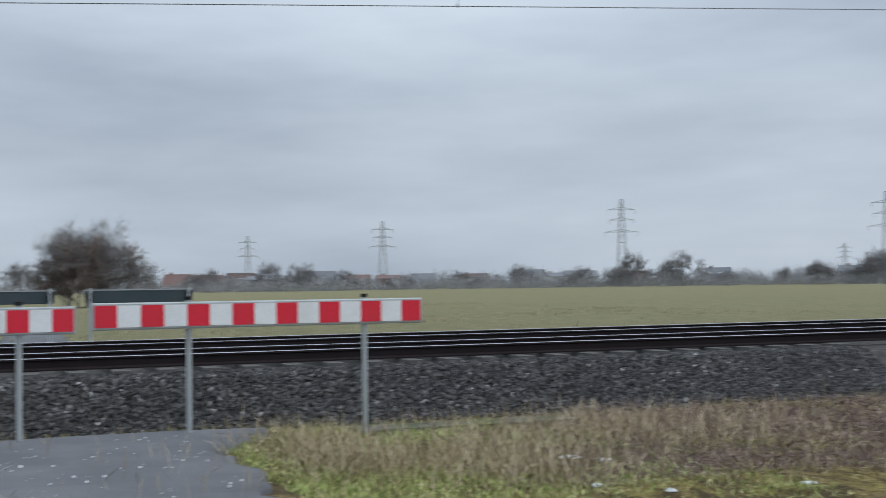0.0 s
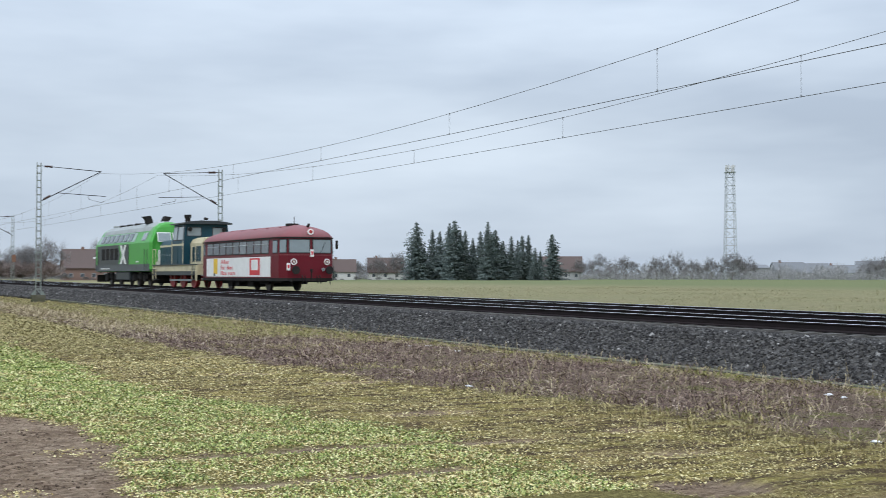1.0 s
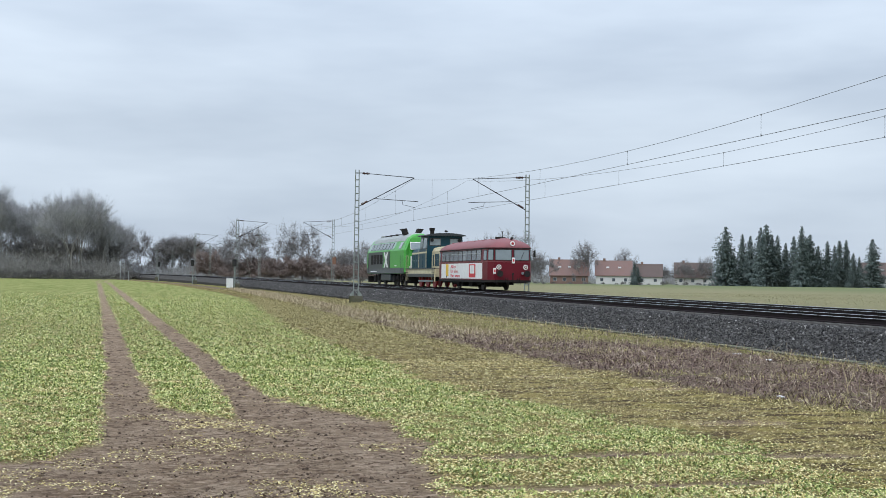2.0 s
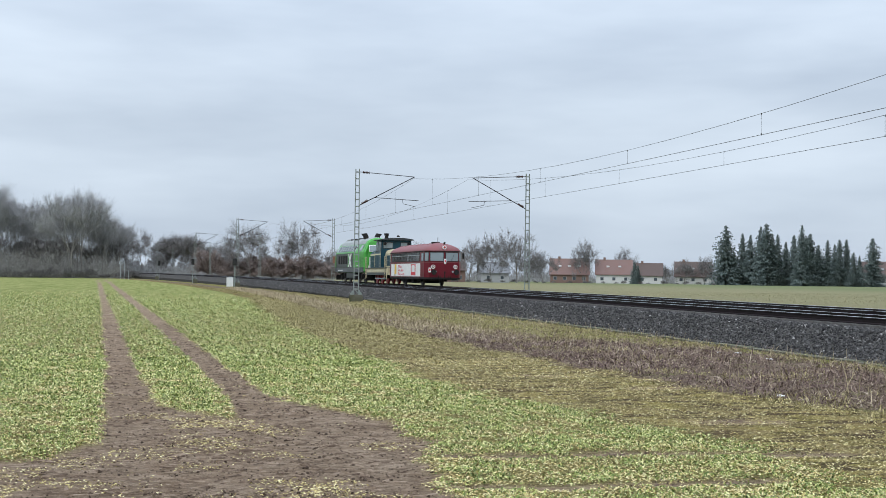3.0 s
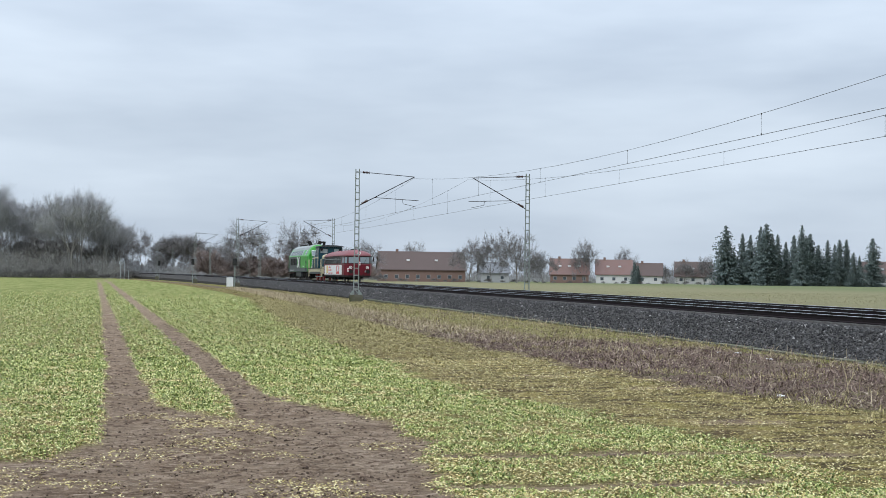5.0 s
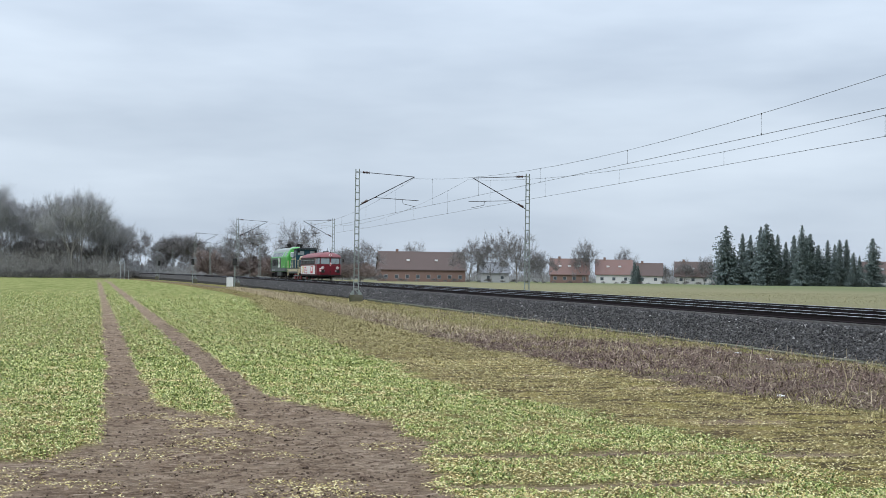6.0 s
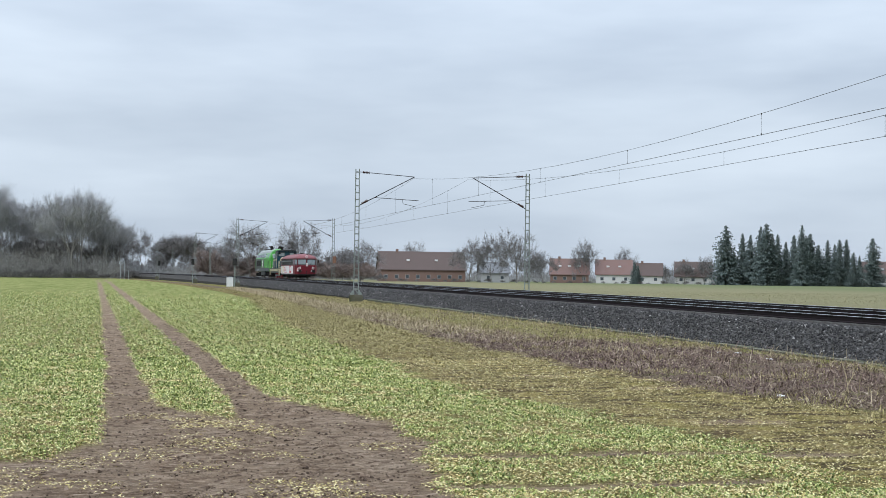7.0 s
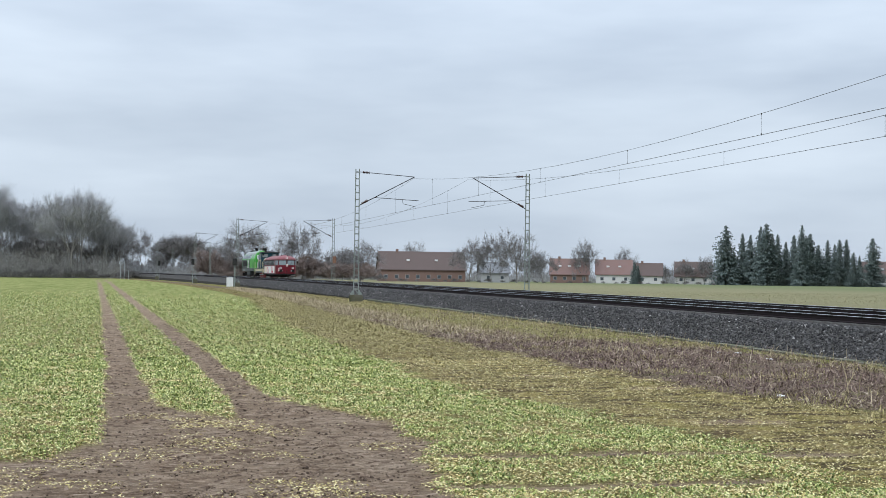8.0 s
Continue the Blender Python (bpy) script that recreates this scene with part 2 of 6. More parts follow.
n_patch = noise_node(nt, 1.6, 6, 0.75, (1.0, 0.18, 1.0))
crop = ramp_node(nt, n_fine.outputs["Fac"], [(0.30, (0.070, 0.054, 0.032)), (0.50, (0.165, 0.14, 0.058)), (0.72, (0.32, 0.285, 0.115))]).outputs["Color"]
crop_far = ramp_node(nt, n_patch.outputs["Fac"], [(0.32, (0.10, 0.135, 0.044)), (0.50, (0.18, 0.205, 0.072)), (0.68, (0.36, 0.345, 0.15))]).outputs["Color"]
crop_far = mix_node(nt, ramp_node(nt, n_row.outputs["Fac"], [(0.42, (0, 0, 0)), (0.62, (0.6,) * 3)]).outputs["Color"], crop_far, (0.29, 0.28, 0.12))
crop = mix_node(nt, sep2.outputs["Green"], crop, crop_far)
mown = ramp_node(nt, n_fine.outputs["Fac"], [(0.28, (0.085, 0.060, 0.036)), (0.5, (0.22, 0.165, 0.085)), (0.75, (0.40, 0.32, 0.17))]).outputs["Color"]
mown2 = ramp_node(nt, n_fine.outputs["Fac"], [(0.28, (0.085, 0.070, 0.030)), (0.5, (0.25, 0.21, 0.075)), (0.75, (0.44, 0.38, 0.15))]).outputs["Color"]
mown = mix_node(nt, ramp_node(nt, n_mid.outputs["Fac"], [(0.38, (0, 0, 0)), (0.62, (1, 1, 1))]).outputs["Color"], mown, mown2)
weedy = ramp_node(nt, n_fine.outputs["Fac"], [(0.3, (0.075, 0.054, 0.043)), (0.55, (0.17, 0.128, 0.098)), (0.8, (0.30, 0.245, 0.175))]).outputs["Color"]
weedy = mix_node(nt, ramp_node(nt, n_mid.outputs["Fac"], [(0.5, (0, 0, 0)), (0.68, (0.8,) * 3)]).outputs["Color"], weedy, (0.15, 0.16, 0.05))
meadow = ramp_node(nt, n_mid.outputs["Fac"], [(0.3, (0.16, 0.145, 0.085)), (0.5, (0.19, 0.18, 0.11)), (0.75, (0.28, 0.245, 0.155))]).outputs["Color"]
meadow = mix_node(nt, ramp_node(nt, n_big.outputs["Fac"], [(0.4, (0, 0, 0)), (0.7, (0.6,) * 3)]).outputs["Color"], meadow, (0.165, 0.18, 0.095))
n_tuft = noise_node(nt, 3.0, 5, 0.75, (1.0, 0.35, 1.0))
meadow = mix_node(nt, ramp_node(nt, n_tuft.outputs["Fac"], [(0.40, (0, 0, 0)), (0.62, (0.55,) * 3)]).outputs["Color"], meadow, (0.31, 0.27, 0.165))
meadow = mix_node(nt, ramp_node(nt, n_tuft.outputs["Fac"], [(0.30, (0.5,) * 3), (0.42, (0, 0, 0))]).outputs["Color"], meadow, (0.10, 0.105, 0.05))
mudc = ramp_node(nt, n_mid.outputs["Fac"], [(0.3, (0.19, 0.125, 0.08)), (0.5, (0.34, 0.25, 0.175)), (0.75, (0.50, 0.39, 0.29))]).outputs["Color"]
n_streak = noise_node(nt, 3.0, 5, 0.7, (0.75, 2.4, 1.0))
n_streak.inputs["Scale"].default_value, n_streak.inputs["Detail"].default_value, n_streak.inputs["Roughness"].default_value = 6.5, 9.0, 0.80
mudc = mix_node(nt, ramp_node(nt, n_streak.outputs["Fac"], [(0.40, (0.9,) * 3), (0.54, (0, 0, 0))]).outputs["Color"], mudc, (0.075, 0.050, 0.034))
mudc = mix_node(nt, ramp_node(nt, n_streak.outputs["Fac"], [(0.56, (0, 0, 0)), (0.70, (0.7,) * 3)]).outputs["Color"], mudc, (0.58, 0.46, 0.36))
mudc = mix_node(nt, 0.30, mudc, ramp_node(nt, n_fine.outputs["Fac"], [(0.3, (0.075, 0.05, 0.033)), (0.7, (0.38, 0.30, 0.235))]).outputs["Color"])
n_bare = noise_node(nt, 2.4, 5, 0.72, (0.55, 1.5, 1.0))
mown = mix_node(nt, ramp_node(nt, n_bare.outputs["Fac"], [(0.43, (0.95,) * 3), (0.56, (0, 0, 0))]).outputs["Color"], mown, (0.085, 0.062, 0.042))
moss = ramp_node(nt, n_fine.outputs["Fac"], [(0.28, (0.07, 0.065, 0.025)), (0.5, (0.165, 0.165, 0.05)), (0.75, (0.30, 0.28, 0.10))]).outputs["Color"]
moss = mix_node(nt, ramp_node(nt, n_mid.outputs["Fac"], [(0.45, (0, 0, 0)), (0.65, (0.9,) * 3)]).outputs["Color"], moss, (0.20, 0.15, 0.09))
meadow = mix_node(nt, sep2.outputs["Blue"], meadow, (0.16, 0.175, 0.095))
col = mix_node(nt, sep.outputs["Green"], crop, mown)
col = mix_node(nt, sep.outputs["Blue"], col, weedy)
col = mix_node(nt, sep2.outputs["Red"], col, moss)
col = mix_node(nt, att.outputs["Alpha"], col, meadow)
col = mix_node(nt, sep.outputs["Red"], col, mudc)
nt.links.new(col, b.inputs["Base Color"])
relief = mix_node(nt, sep.outputs["Red"], n_fine.outputs["Fac"], n_streak.outputs["Fac"])
bump(nt, b, relief, 1.0, 0.06)
me.materials.append(m_ground)
tagged(new("ground", me), "flat winter field with young crop, muddy wheel ruts and rough verge", "ground", kind="structure")

# ---- the permanent way ----
m_ballast = painted("dark_ballast", (0.060, 0.057, 0.054), 0.95, (0.13, 0.125, 0.12), 0.8, 9.0, spec=0.0)
m_stone = pieces("ballast_stone", [(0, (0.036, 0.035, 0.036)), (0.5, (0.072, 0.070, 0.070)), (0.93, (0.13, 0.126, 0.124)), (0.99, (0.20, 0.195, 0.19)), (1, (0.42, 0.41, 0.40))], 0.95, 0.05)
m_concrete = painted("weathered_concrete", (0.115, 0.11, 0.105), 0.9, (0.06, 0.055, 0.05), 0.75, 2.5, spec=0.2)
m_footing = painted("mossy_footing_concrete", (0.12, 0.115, 0.09), 0.95, (0.055, 0.06, 0.022), 0.85, 1.8, spec=0.0)
m_rust = painted("rail_rust", (0.024, 0.019, 0.020), 0.9, (0.016, 0.014, 0.014), 0.6, 2.0, spec=0.05)
m_railtop = painted("polished_rail_head", (0.62, 0.62, 0.63), 0.22, (0.3, 0.28, 0.26), 0.2, 1.0, metal=1.0)
m_steel = painted("grey_green_mast_paint", (0.20, 0.235, 0.22), 0.55, (0.14, 0.10, 0.07), 0.45, 3.0)
m_zinc = painted("galvanised_steel", (0.42, 0.45, 0.46), 0.45, (0.22, 0.23, 0.23), 0.4, 4.0, metal=0.4)
m_wire = painted("oxidised_copper_wire", (0.07, 0.07, 0.065), 0.6, (0.04, 0.05, 0.045), 0.4, 2.0)
m_insul = painted("brown_porcelain", (0.06, 0.025, 0.018), 0.25)

NEAR, FAR_C = 18.25, 22.0
steps = np.concatenate([np.arange(-90, 130, 2.5), np.arange(130, 720, 10.0)])


def swept(ring, ys, x0=0.0):
    """An outline in x, z swept along the bent line."""
    v, f, n = [], [], len(ring)
    for y in ys:
        d = drift(y) + x0
        v += [(x + d, y, z + (rise(y) if z > -1.05 else 0.0)) for x, z in ring]
    for i in range(len(ys) - 1):
        for k in range(n):
            f.append((i * n + k, i * n + (k + 1) % n, (i + 1) * n + (k + 1) % n, (i + 1) * n + k))
    f += [tuple(range(n)), tuple(range((len(ys) - 1) * n, len(ys) * n))[::-1]]
    return v, f


ring = [(15.45, -1.1), (15.45, -0.93), (15.75, -0.74), (16.45, -0.29), (16.75, -0.25), (19.7, -0.25), (20.1, -0.32), (20.5, -0.25), (23.3, -0.25), (23.7, -0.29), (24.55, -0.93), (24.55, -1.1)]
v, f = swept(ring[::-1], steps)
tagged(new("ballast_bed", mesh_of("ballast_bed", v, f, [m_ballast])), "dark grey ballast bed under two tracks", "ballast", kind="structure")

# loose stones on the near shoulder and between the sleepers
rng = np.random.default_rng(5)


def rocks(name, x, y, z, size, mat, label, category, seed=1):
    """Small angular stones, one mesh."""
    g = np.random.default_rng(seed)
    n = len(x)
    base = np.array([(-1, -1, -1), (1, -1, -1), (1, 1, -1), (-1, 1, -1), (-1, -1, 1), (1, -1, 1), (1, 1, 1), (-1, 1, 1)], float) * 0.5
    vv = base[None] * (1 + g.uniform(-0.45, 0.35, (n, 8, 3))) * np.asarray(size)[:, None, None] * g.uniform(0.6, 1.25, (n, 1, 3))
    q = g.normal(size=(n, 4))
    q /= np.linalg.norm(q, axis=1)[:, None]
    w_, a_, b_, c_ = q.T
    rot = np.stack([1 - 2 * (b_ * b_ + c_ * c_), 2 * (a_ * b_ - c_ * w_), 2 * (a_ * c_ + b_ * w_), 2 * (a_ * b_ + c_ * w_), 1 - 2 * (a_ * a_ + c_ * c_), 2 * (b_ * c_ - a_ * w_),
                    2 * (a_ * c_ - b_ * w_), 2 * (b_ * c_ + a_ * w_), 1 - 2 * (a_ * a_ + b_ * b_)], 1).reshape(n, 3, 3)
    vv = np.einsum("nij,nkj->nki", rot, vv) + np.stack([x, y, z], 1)[:, None]
    fc = np.array([(0, 3, 2, 1), (4, 5, 6, 7), (0, 1, 5, 4), (1, 2, 6, 5), (2, 3, 7, 6), (3, 0, 4, 7)])
    ff = (fc[None] + 8 * np.arange(n)[:, None, None]).reshape(-1, 4)
    return tagged(new(name, mesh_of(name, vv.reshape(-1, 3).tolist(), ff.tolist(), [mat])), label, category, kind="stuff")


count = 100000
ry = -14 + 190 * rng.random(count) ** 2.1
rx = 15.42 + 1.62 * rng.random(count)
rz = np.interp(rx, [15.42, 15.75, 16.45, 16.75, 17.2], [-0.93, -0.73, -0.275, -0.24, -0.25])
rocks("ballast_stones", rx + drift_np(ry), ry, rz + 0.0022 * np.maximum(0, ry - 20), (0.030 + 0.032 * rng.random(count)) * np.clip(ry / 60, 1.0, 1.8), m_stone, "loose dark angular ballast stones", "ballast", 3)


def rail_ring():
    return [(-0.075, -0.172), (0.075, -0.172), (0.075, -0.155), (0.012, -0.13), (0.010, -0.04), (0.036, -0.03), (0.036, -0.004), (0.030, 0.0), (-0.030, 0.0), (-0.036, -0.004), (-0.036, -0.03), (-0.010, -0.04), (-0.012, -0.13), (-0.075, -0.155)]


sl = bmesh.new()
profile(sl, [(-0.14, -0.40), (0.14, -0.40), (0.12, -0.178), (-0.12, -0.178)], -1.3, 1.3)
sleeper_me = bpy.data.meshes.new("sleeper")
bmesh.ops.rotate(sl, verts=sl.verts[:], cent=(0, 0, 0), matrix=Matrix.Rotation(radians(90), 3, "Z"))
sl.to_mesh(sleeper_me)
sl.free()
sleeper_me.materials.append(m_concrete)
for centre, words in ((NEAR, "railway track with rusty rails on concrete sleepers beside the field"), (FAR_C, "railway track with rusty rails on which the train runs")):
    track = thing("railway_track", words, "railway track", group="pair of railway tracks", kind="structure")
    for side in (-0.753, 0.753):
        v, f = swept(rail_ring()[::-1], steps, centre + side)
        idx = []
        for i in range(len(steps) - 1):
            idx += [1 if k in (4, 5, 6) else 0 for k in range(14)]
        ob = new("rail", mesh_of("rail", v, f, [m_rust, m_railtop], idx + [0, 0]))
        ob.parent = track
    first, last = (-14, 150) if centre == NEAR else (-14, 40)
    ys = np.arange(first, last, 0.6)
    for y in ys[:290]:
        ob = new("sleeper", sleeper_me)
        ob.matrix_basis = on_track(centre + float(rng.normal(0, 0.012)), float(y) + float(rng.normal(0, 0.012)), 0)
        ob.parent = track

# narrow concrete edging along the foot of the ballast
slab = boxed(-0.14, 0.14, -0.49, 0.49, -0.2, 0.0, bevel=0.012)
edging = thing("ballast_edging", "narrow mossy concrete edging slabs along the ballast foot", "edging", kind="structure")
m_edging = painted("mossy_edging_concrete", (0.15, 0.145, 0.12), 0.95, (0.07, 0.085, 0.03), 0.8, 1.5, spec=0.0)
first_slab = part("slab", slab, m_edging, edging)
first_slab.matrix_basis = on_track(15.30, 9.9, GROUND + 0.03)
for y in (-5.0, -6.0, -7.0):
    ob = new("slab", first_slab.data)
    ob.parent = edging
    ob.matrix_basis = on_track(14.6, y, GROUND + 0.06) @ Matrix.Diagonal((1.8, 1, 1, 1))
for i in range(1, 75):
    ob = new("slab", first_slab.data)
    ob.parent = edging
    ob.matrix_basis = on_track(15.30 + float(rng.normal(0, 0.012)), 9.9 + i, GROUND + 0.03 + float(rng.normal(0, 0.008)))


# ---- overhead line ----
def catenary_mast(side, tall=True):
    """A ladder mast with its bracket; side = 1 reaches towards +x."""
    mast = thing("catenary_mast", "grey-green riveted steel ladder mast with bracket on a mossy concrete footing", "catenary mast", group="masts along the railway")
    top, foot = 8.05, -0.54
    for s in (-1, 1):
        x0, x1 = s * 0.17, s * 0.125
        ch = [(0.022, -0.048), (0.022, 0.048), (-0.03, 0.048), (-0.03, 0.036), (0.01, 0.036), (0.01, -0.036), (-0.03, -0.036), (-0.03, -0.048)]
        bm = loft([[(x0 + s * u, w, foot) for u, w in ch], [(x1 + s * u, w, top) for u, w in ch]])
        part("leg", bm, m_steel, mast)
    z = foot + 0.35
    while z < top - 0.1:
        t = (z - foot) / (top - foot)
        half = 0.17 + (0.125 - 0.17) * t
        part("batten", boxed(-half - 0.02, half + 0.02, -0.052, 0.052, z, z + 0.07), m_steel, mast)
        z += 0.47
    gus = bmesh.new()
    for s in (-1, 1):
        profile(gus, [(s * 0.19, foot), (s * 0.42, foot), (s * 0.42, foot + 0.05), (s * 0.19, foot + 0.34)], -0.1, -0.08)
        profile(gus, [(s * 0.19, foot), (s * 0.42, foot), (s * 0.42, foot + 0.05), (s * 0.19, foot + 0.34)], 0.08, 0.1)
    bar(gus, (-0.15, 0, foot + 0.45), (0.17, 0, foot + 0.03), 0.025)
    part("foot_plate", gus, m_steel, mast)
    part("footing", boxed(-0.40, 0.40, -0.38, 0.38, -2.0, foot, bevel=0.03), m_footing, mast, "mossy concrete footing")
    tip = side * 4.0
    part("top_tie", barred((side * 0.12, 0, 7.85), (tip, 0, 7.62), 0.022), m_rust, mast)
    part("strut", barred((side * 0.12, 0, 5.55), (tip, 0, 7.62), 0.028, 8), m_rust, mast)
    part("registration_arm", barred((side * 1.15, 0, 6.12), (side * 4.3, 0, 5.98), 0.020), m_rust, mast)
    part("steady_arm", barred((side * 3.15, 0, 6.0), (side * 3.2, 0, 5.75), 0.015), m_rust, mast)
    part("contact_hook", barred((side * 3.2, 0, 5.75), (side * 4.1, 0, 5.55), 0.013), m_rust, mast)
    for x, z, dx, dz in ((0.35, 7.835, 0.5, -0.028), (0.3, 5.69, 0.42, 0.225)):
        ins = bmesh.new()
        bar(ins, (side * x, 0, z), (side * (x + dx), 0, z + dz), 0.04, 8)
        for k in range(5):
            cx, cz = x + dx * (k + 0.5) / 5, z + dz * (k + 0.5) / 5
            bar(ins, (side * (cx - 0.02), 0, cz - 0.02 * dz / dx), (side * (cx + 0.02), 0, cz + 0.02 * dz / dx), 0.085, 10)
        part("insulator", ins, m_insul, mast, "brown ribbed porcelain insulator")
    return mast


LEFT_Y, RIGHT_Y = [8.1, 82.6, 164.7, 227.7, 312.7, 390.0], [7.0, 82.2, 160.2, 229.9, 306.0, 385.0]
left_mast, right_mast = catenary_mast(1), catenary_mast(-1)
left_mast.matrix_basis, right_mast.matrix_basis = on_track(14.1, LEFT_Y[0]), on_track(26.1, RIGHT_Y[0])
for y in LEFT_Y[1:]:
    copy_thing(left_mast, on_track(14.1, y))
for y in RIGHT_Y[1:]:
    copy_thing(right_mast, on_track(26.1, y))
for x, ys in ((NEAR, [-66.0] + LEFT_Y), (FAR_C, [-68.0] + RIGHT_Y)):
    wires = thing("overhead_wire", "dark copper contact wire hung from a sagging carrier wire", "overhead wire", group="overhead wires")
    low, high = bmesh.new(), bmesh.new()
    for n_span, (y0, y1) in enumerate(zip(ys[:-1], ys[1:])):
        def lift(y):
            return rise(y) + 0.062 * min(max(0.0, 7.0 - y), 31.0)

        def carrier(t):
            return 5.93 + 1.57 * (2 * t - 1) ** 2 + lift(y0 + (y1 - y0) * t)
        cuts = 18 if y0 < 200 else 8
        stag = lambda t: 0.25 * (1 - 2 * t) * (1 if n_span % 2 else -1)
        pts = [(x + drift(y0 + (y1 - y0) * i / cuts) + stag(i / cuts), y0 + (y1 - y0) * i / cuts, i / cuts) for i in range(cuts + 1)]
        for (xa, ya, ta), (xb, yb, tb) in zip(pts[:-1], pts[1:]):
            bar(low, (xa, ya, 5.40 + lift(ya)), (xb, yb, 5.40 + lift(yb)), 0.0085, 5)
            bar(high, (xa, ya, carrier(ta)), (xb, yb, carrier(tb)), 0.0075, 5)
        if y0 < 250:
            for k in range(7):
                t = (k + 0.5) / 7
                xx, yy = x + drift(y0 + (y1 - y0) * t) + stag(t), y0 + (y1 - y0) * t
                drop = bmesh.new()
                bar(drop, (xx, yy, 5.40 + lift(yy)), (xx, yy, carrier(t)), 0.005, 4)
                bar(drop, (xx, yy, 5.38 + lift(yy)), (xx, yy, 5.45 + lift(yy)), 0.014, 5)
                bar(drop, (xx, yy, carrier(t) - 0.05), (xx, yy, carrier(t) + 0.02), 0.014, 5)
                part("dropper", drop, m_wire, wires)
    part("contact_wire", low, m_wire, wires)
    part("carrier_wire", high, m_wire, wires)

# ---- the train: railbus, shunter and diesel locomotive ----
m_red = painted("railbus_red", (0.125, 0.008, 0.016), 0.42, (0.07, 0.012, 0.016), 0.35, 1.5, spec=0.22)
m_redroof = painted("faded_red_roof", (0.215, 0.065, 0.072), 0.6, (0.13, 0.06, 0.06), 0.5, 1.2)
m_dark = painted("underframe_black", (0.020, 0.019, 0.019), 0.85, (0.045, 0.034, 0.026), 0.5, 2.5, spec=0.15)
m_wheel = painted("wheel_steel", (0.07, 0.055, 0.045), 0.6, (0.03, 0.025, 0.02), 0.4, 3)
m_redwheel = painted("red_wheel_paint", (0.33, 0.02, 0.02), 0.5, (0.06, 0.03, 0.03), 0.5, 3)
m_white = painted("white_paint", (0.74, 0.74, 0.72), 0.45, (0.45, 0.43, 0.40), 0.3, 2)
m_beige = painted("beige_paint", (0.56, 0.50, 0.33), 0.5, (0.25, 0.2, 0.13), 0.4, 2)
m_blue = painted("ocean_blue_paint", (0.006, 0.045, 0.066), 0.45, (0.015, 0.03, 0.04), 0.4, 1.5, spec=0.25)
m_green = painted("bright_green_paint", (0.055, 0.31, 0.04), 0.38, (0.05, 0.2, 0.04), 0.3, 1.0)
m_loden = painted("pale_green_grey_paint", (0.30, 0.40, 0.36), 0.45, (0.2, 0.24, 0.22), 0.4, 1.5)
m_char = painted("charcoal_paint", (0.030, 0.036, 0.040), 0.4, (0.05, 0.05, 0.05), 0.4, 1.5)
m_sill = painted("grey_sill_paint", (0.085, 0.095, 0.10), 0.5, (0.05, 0.045, 0.04), 0.5, 1.5)
m_roofgrey = painted("silver_grey_roof", (0.30, 0.32, 0.32), 0.55, (0.12, 0.12, 0.11), 0.5, 1.5)
m_yellow = painted("yellow_print", (0.75, 0.47, 0.03), 0.5)
m_print = painted("red_print", (0.62, 0.03, 0.04), 0.5)
m_glass = glass("dark_window_glass")
# Pale tint paints the sky's brightness into opaque panes.
m_glass2 = glass("pale_window_glass", (0.16, 0.19, 0.20), 0.06)
m_rubber = painted("black_rubber", (0.02, 0.02, 0.02), 0.7)
m_lens = painted("clear_lamp_lens", (0.72, 0.72, 0.66), 0.15)
m_lensred = painted("red_lamp_lens", (0.35, 0.02, 0.02), 0.2)
# Some panes random pale: bright sky seen through, put into the opaque colour.
m_busglass, nt, b = shader("railbus_side_glass", 0.08, 0.0, 0.6)
info = nt.nodes.new("ShaderNodeObjectInfo")
pane = ramp_node(nt, info.outputs["Random"], [(0, (0.025, 0.028, 0.028)), (0.6, (0.075, 0.085, 0.085)), (1, (0.34, 0.37, 0.38))])
blotch = noise_node(nt, 2.2, 4)
nt.links.new(mix_node(nt, blotch.outputs["Fac"], pane.outputs["Color"], (0.05, 0.052, 0.05)), b.inputs["Base Color"])


def plate(a, b_, t0, t1, z0, z1, out=0.012, depth=0.03, lean=0.0, bevel=0.0):
    """A thin panel on the wall from a to b_ (plan points, outside to the right of that way), between shares t0 and t1."""
    a, b_ = Vector((a[0], a[1], 0)), Vector((b_[0], b_[1], 0))
    d = (b_ - a)
    n = Vector((d.y, -d.x, 0)).normalized()
    p, q = a + d * t0, a + d * t1
    w = (q - p).length
    bm = box(bmesh.new(), 0, w, 0, depth, 0, z1 - z0, bevel)
    d.normalize()
    m = Matrix(((d.x, -n.x, 0, p.x + n.x * out), (d.y, -n.y, 0, p.y + n.y * out), (0, 0, 1, z0), (0, 0, 0, 1)))
    bm.transform(m)
    if lean:
        for v in bm.verts:
            v.co -= n * lean * (v.co.z - z0)
    return bm


def window(parent, a, b_, t0, t1, z0, z1, mat=None, lean=0.0, rim=0.045, rim_mat=None, out=0.0):
    fr = part("window_frame", plate(a, b_, t0, t1, z0, z1, 0.010 + out, 0.03, lean, 0.008), rim_mat or m_rubber, parent)
    L = (Vector(b_) - Vector(a)).length
    e = rim / L
    part("pane", plate(a, b_, t0 + e, t1 - e, z0 + rim, z1 - rim, 0.018 + out, 0.03, lean), mat or m_glass, fr)
    return fr


def disc(parent, name, at, n, r, mat, deep=0.06, label=""):
    at, n = Vector(at), Vector(n).normalized()
    return part(name, barred(at - n * 0.03, at + n * deep, r, 16), mat, parent, label, smooth=False)


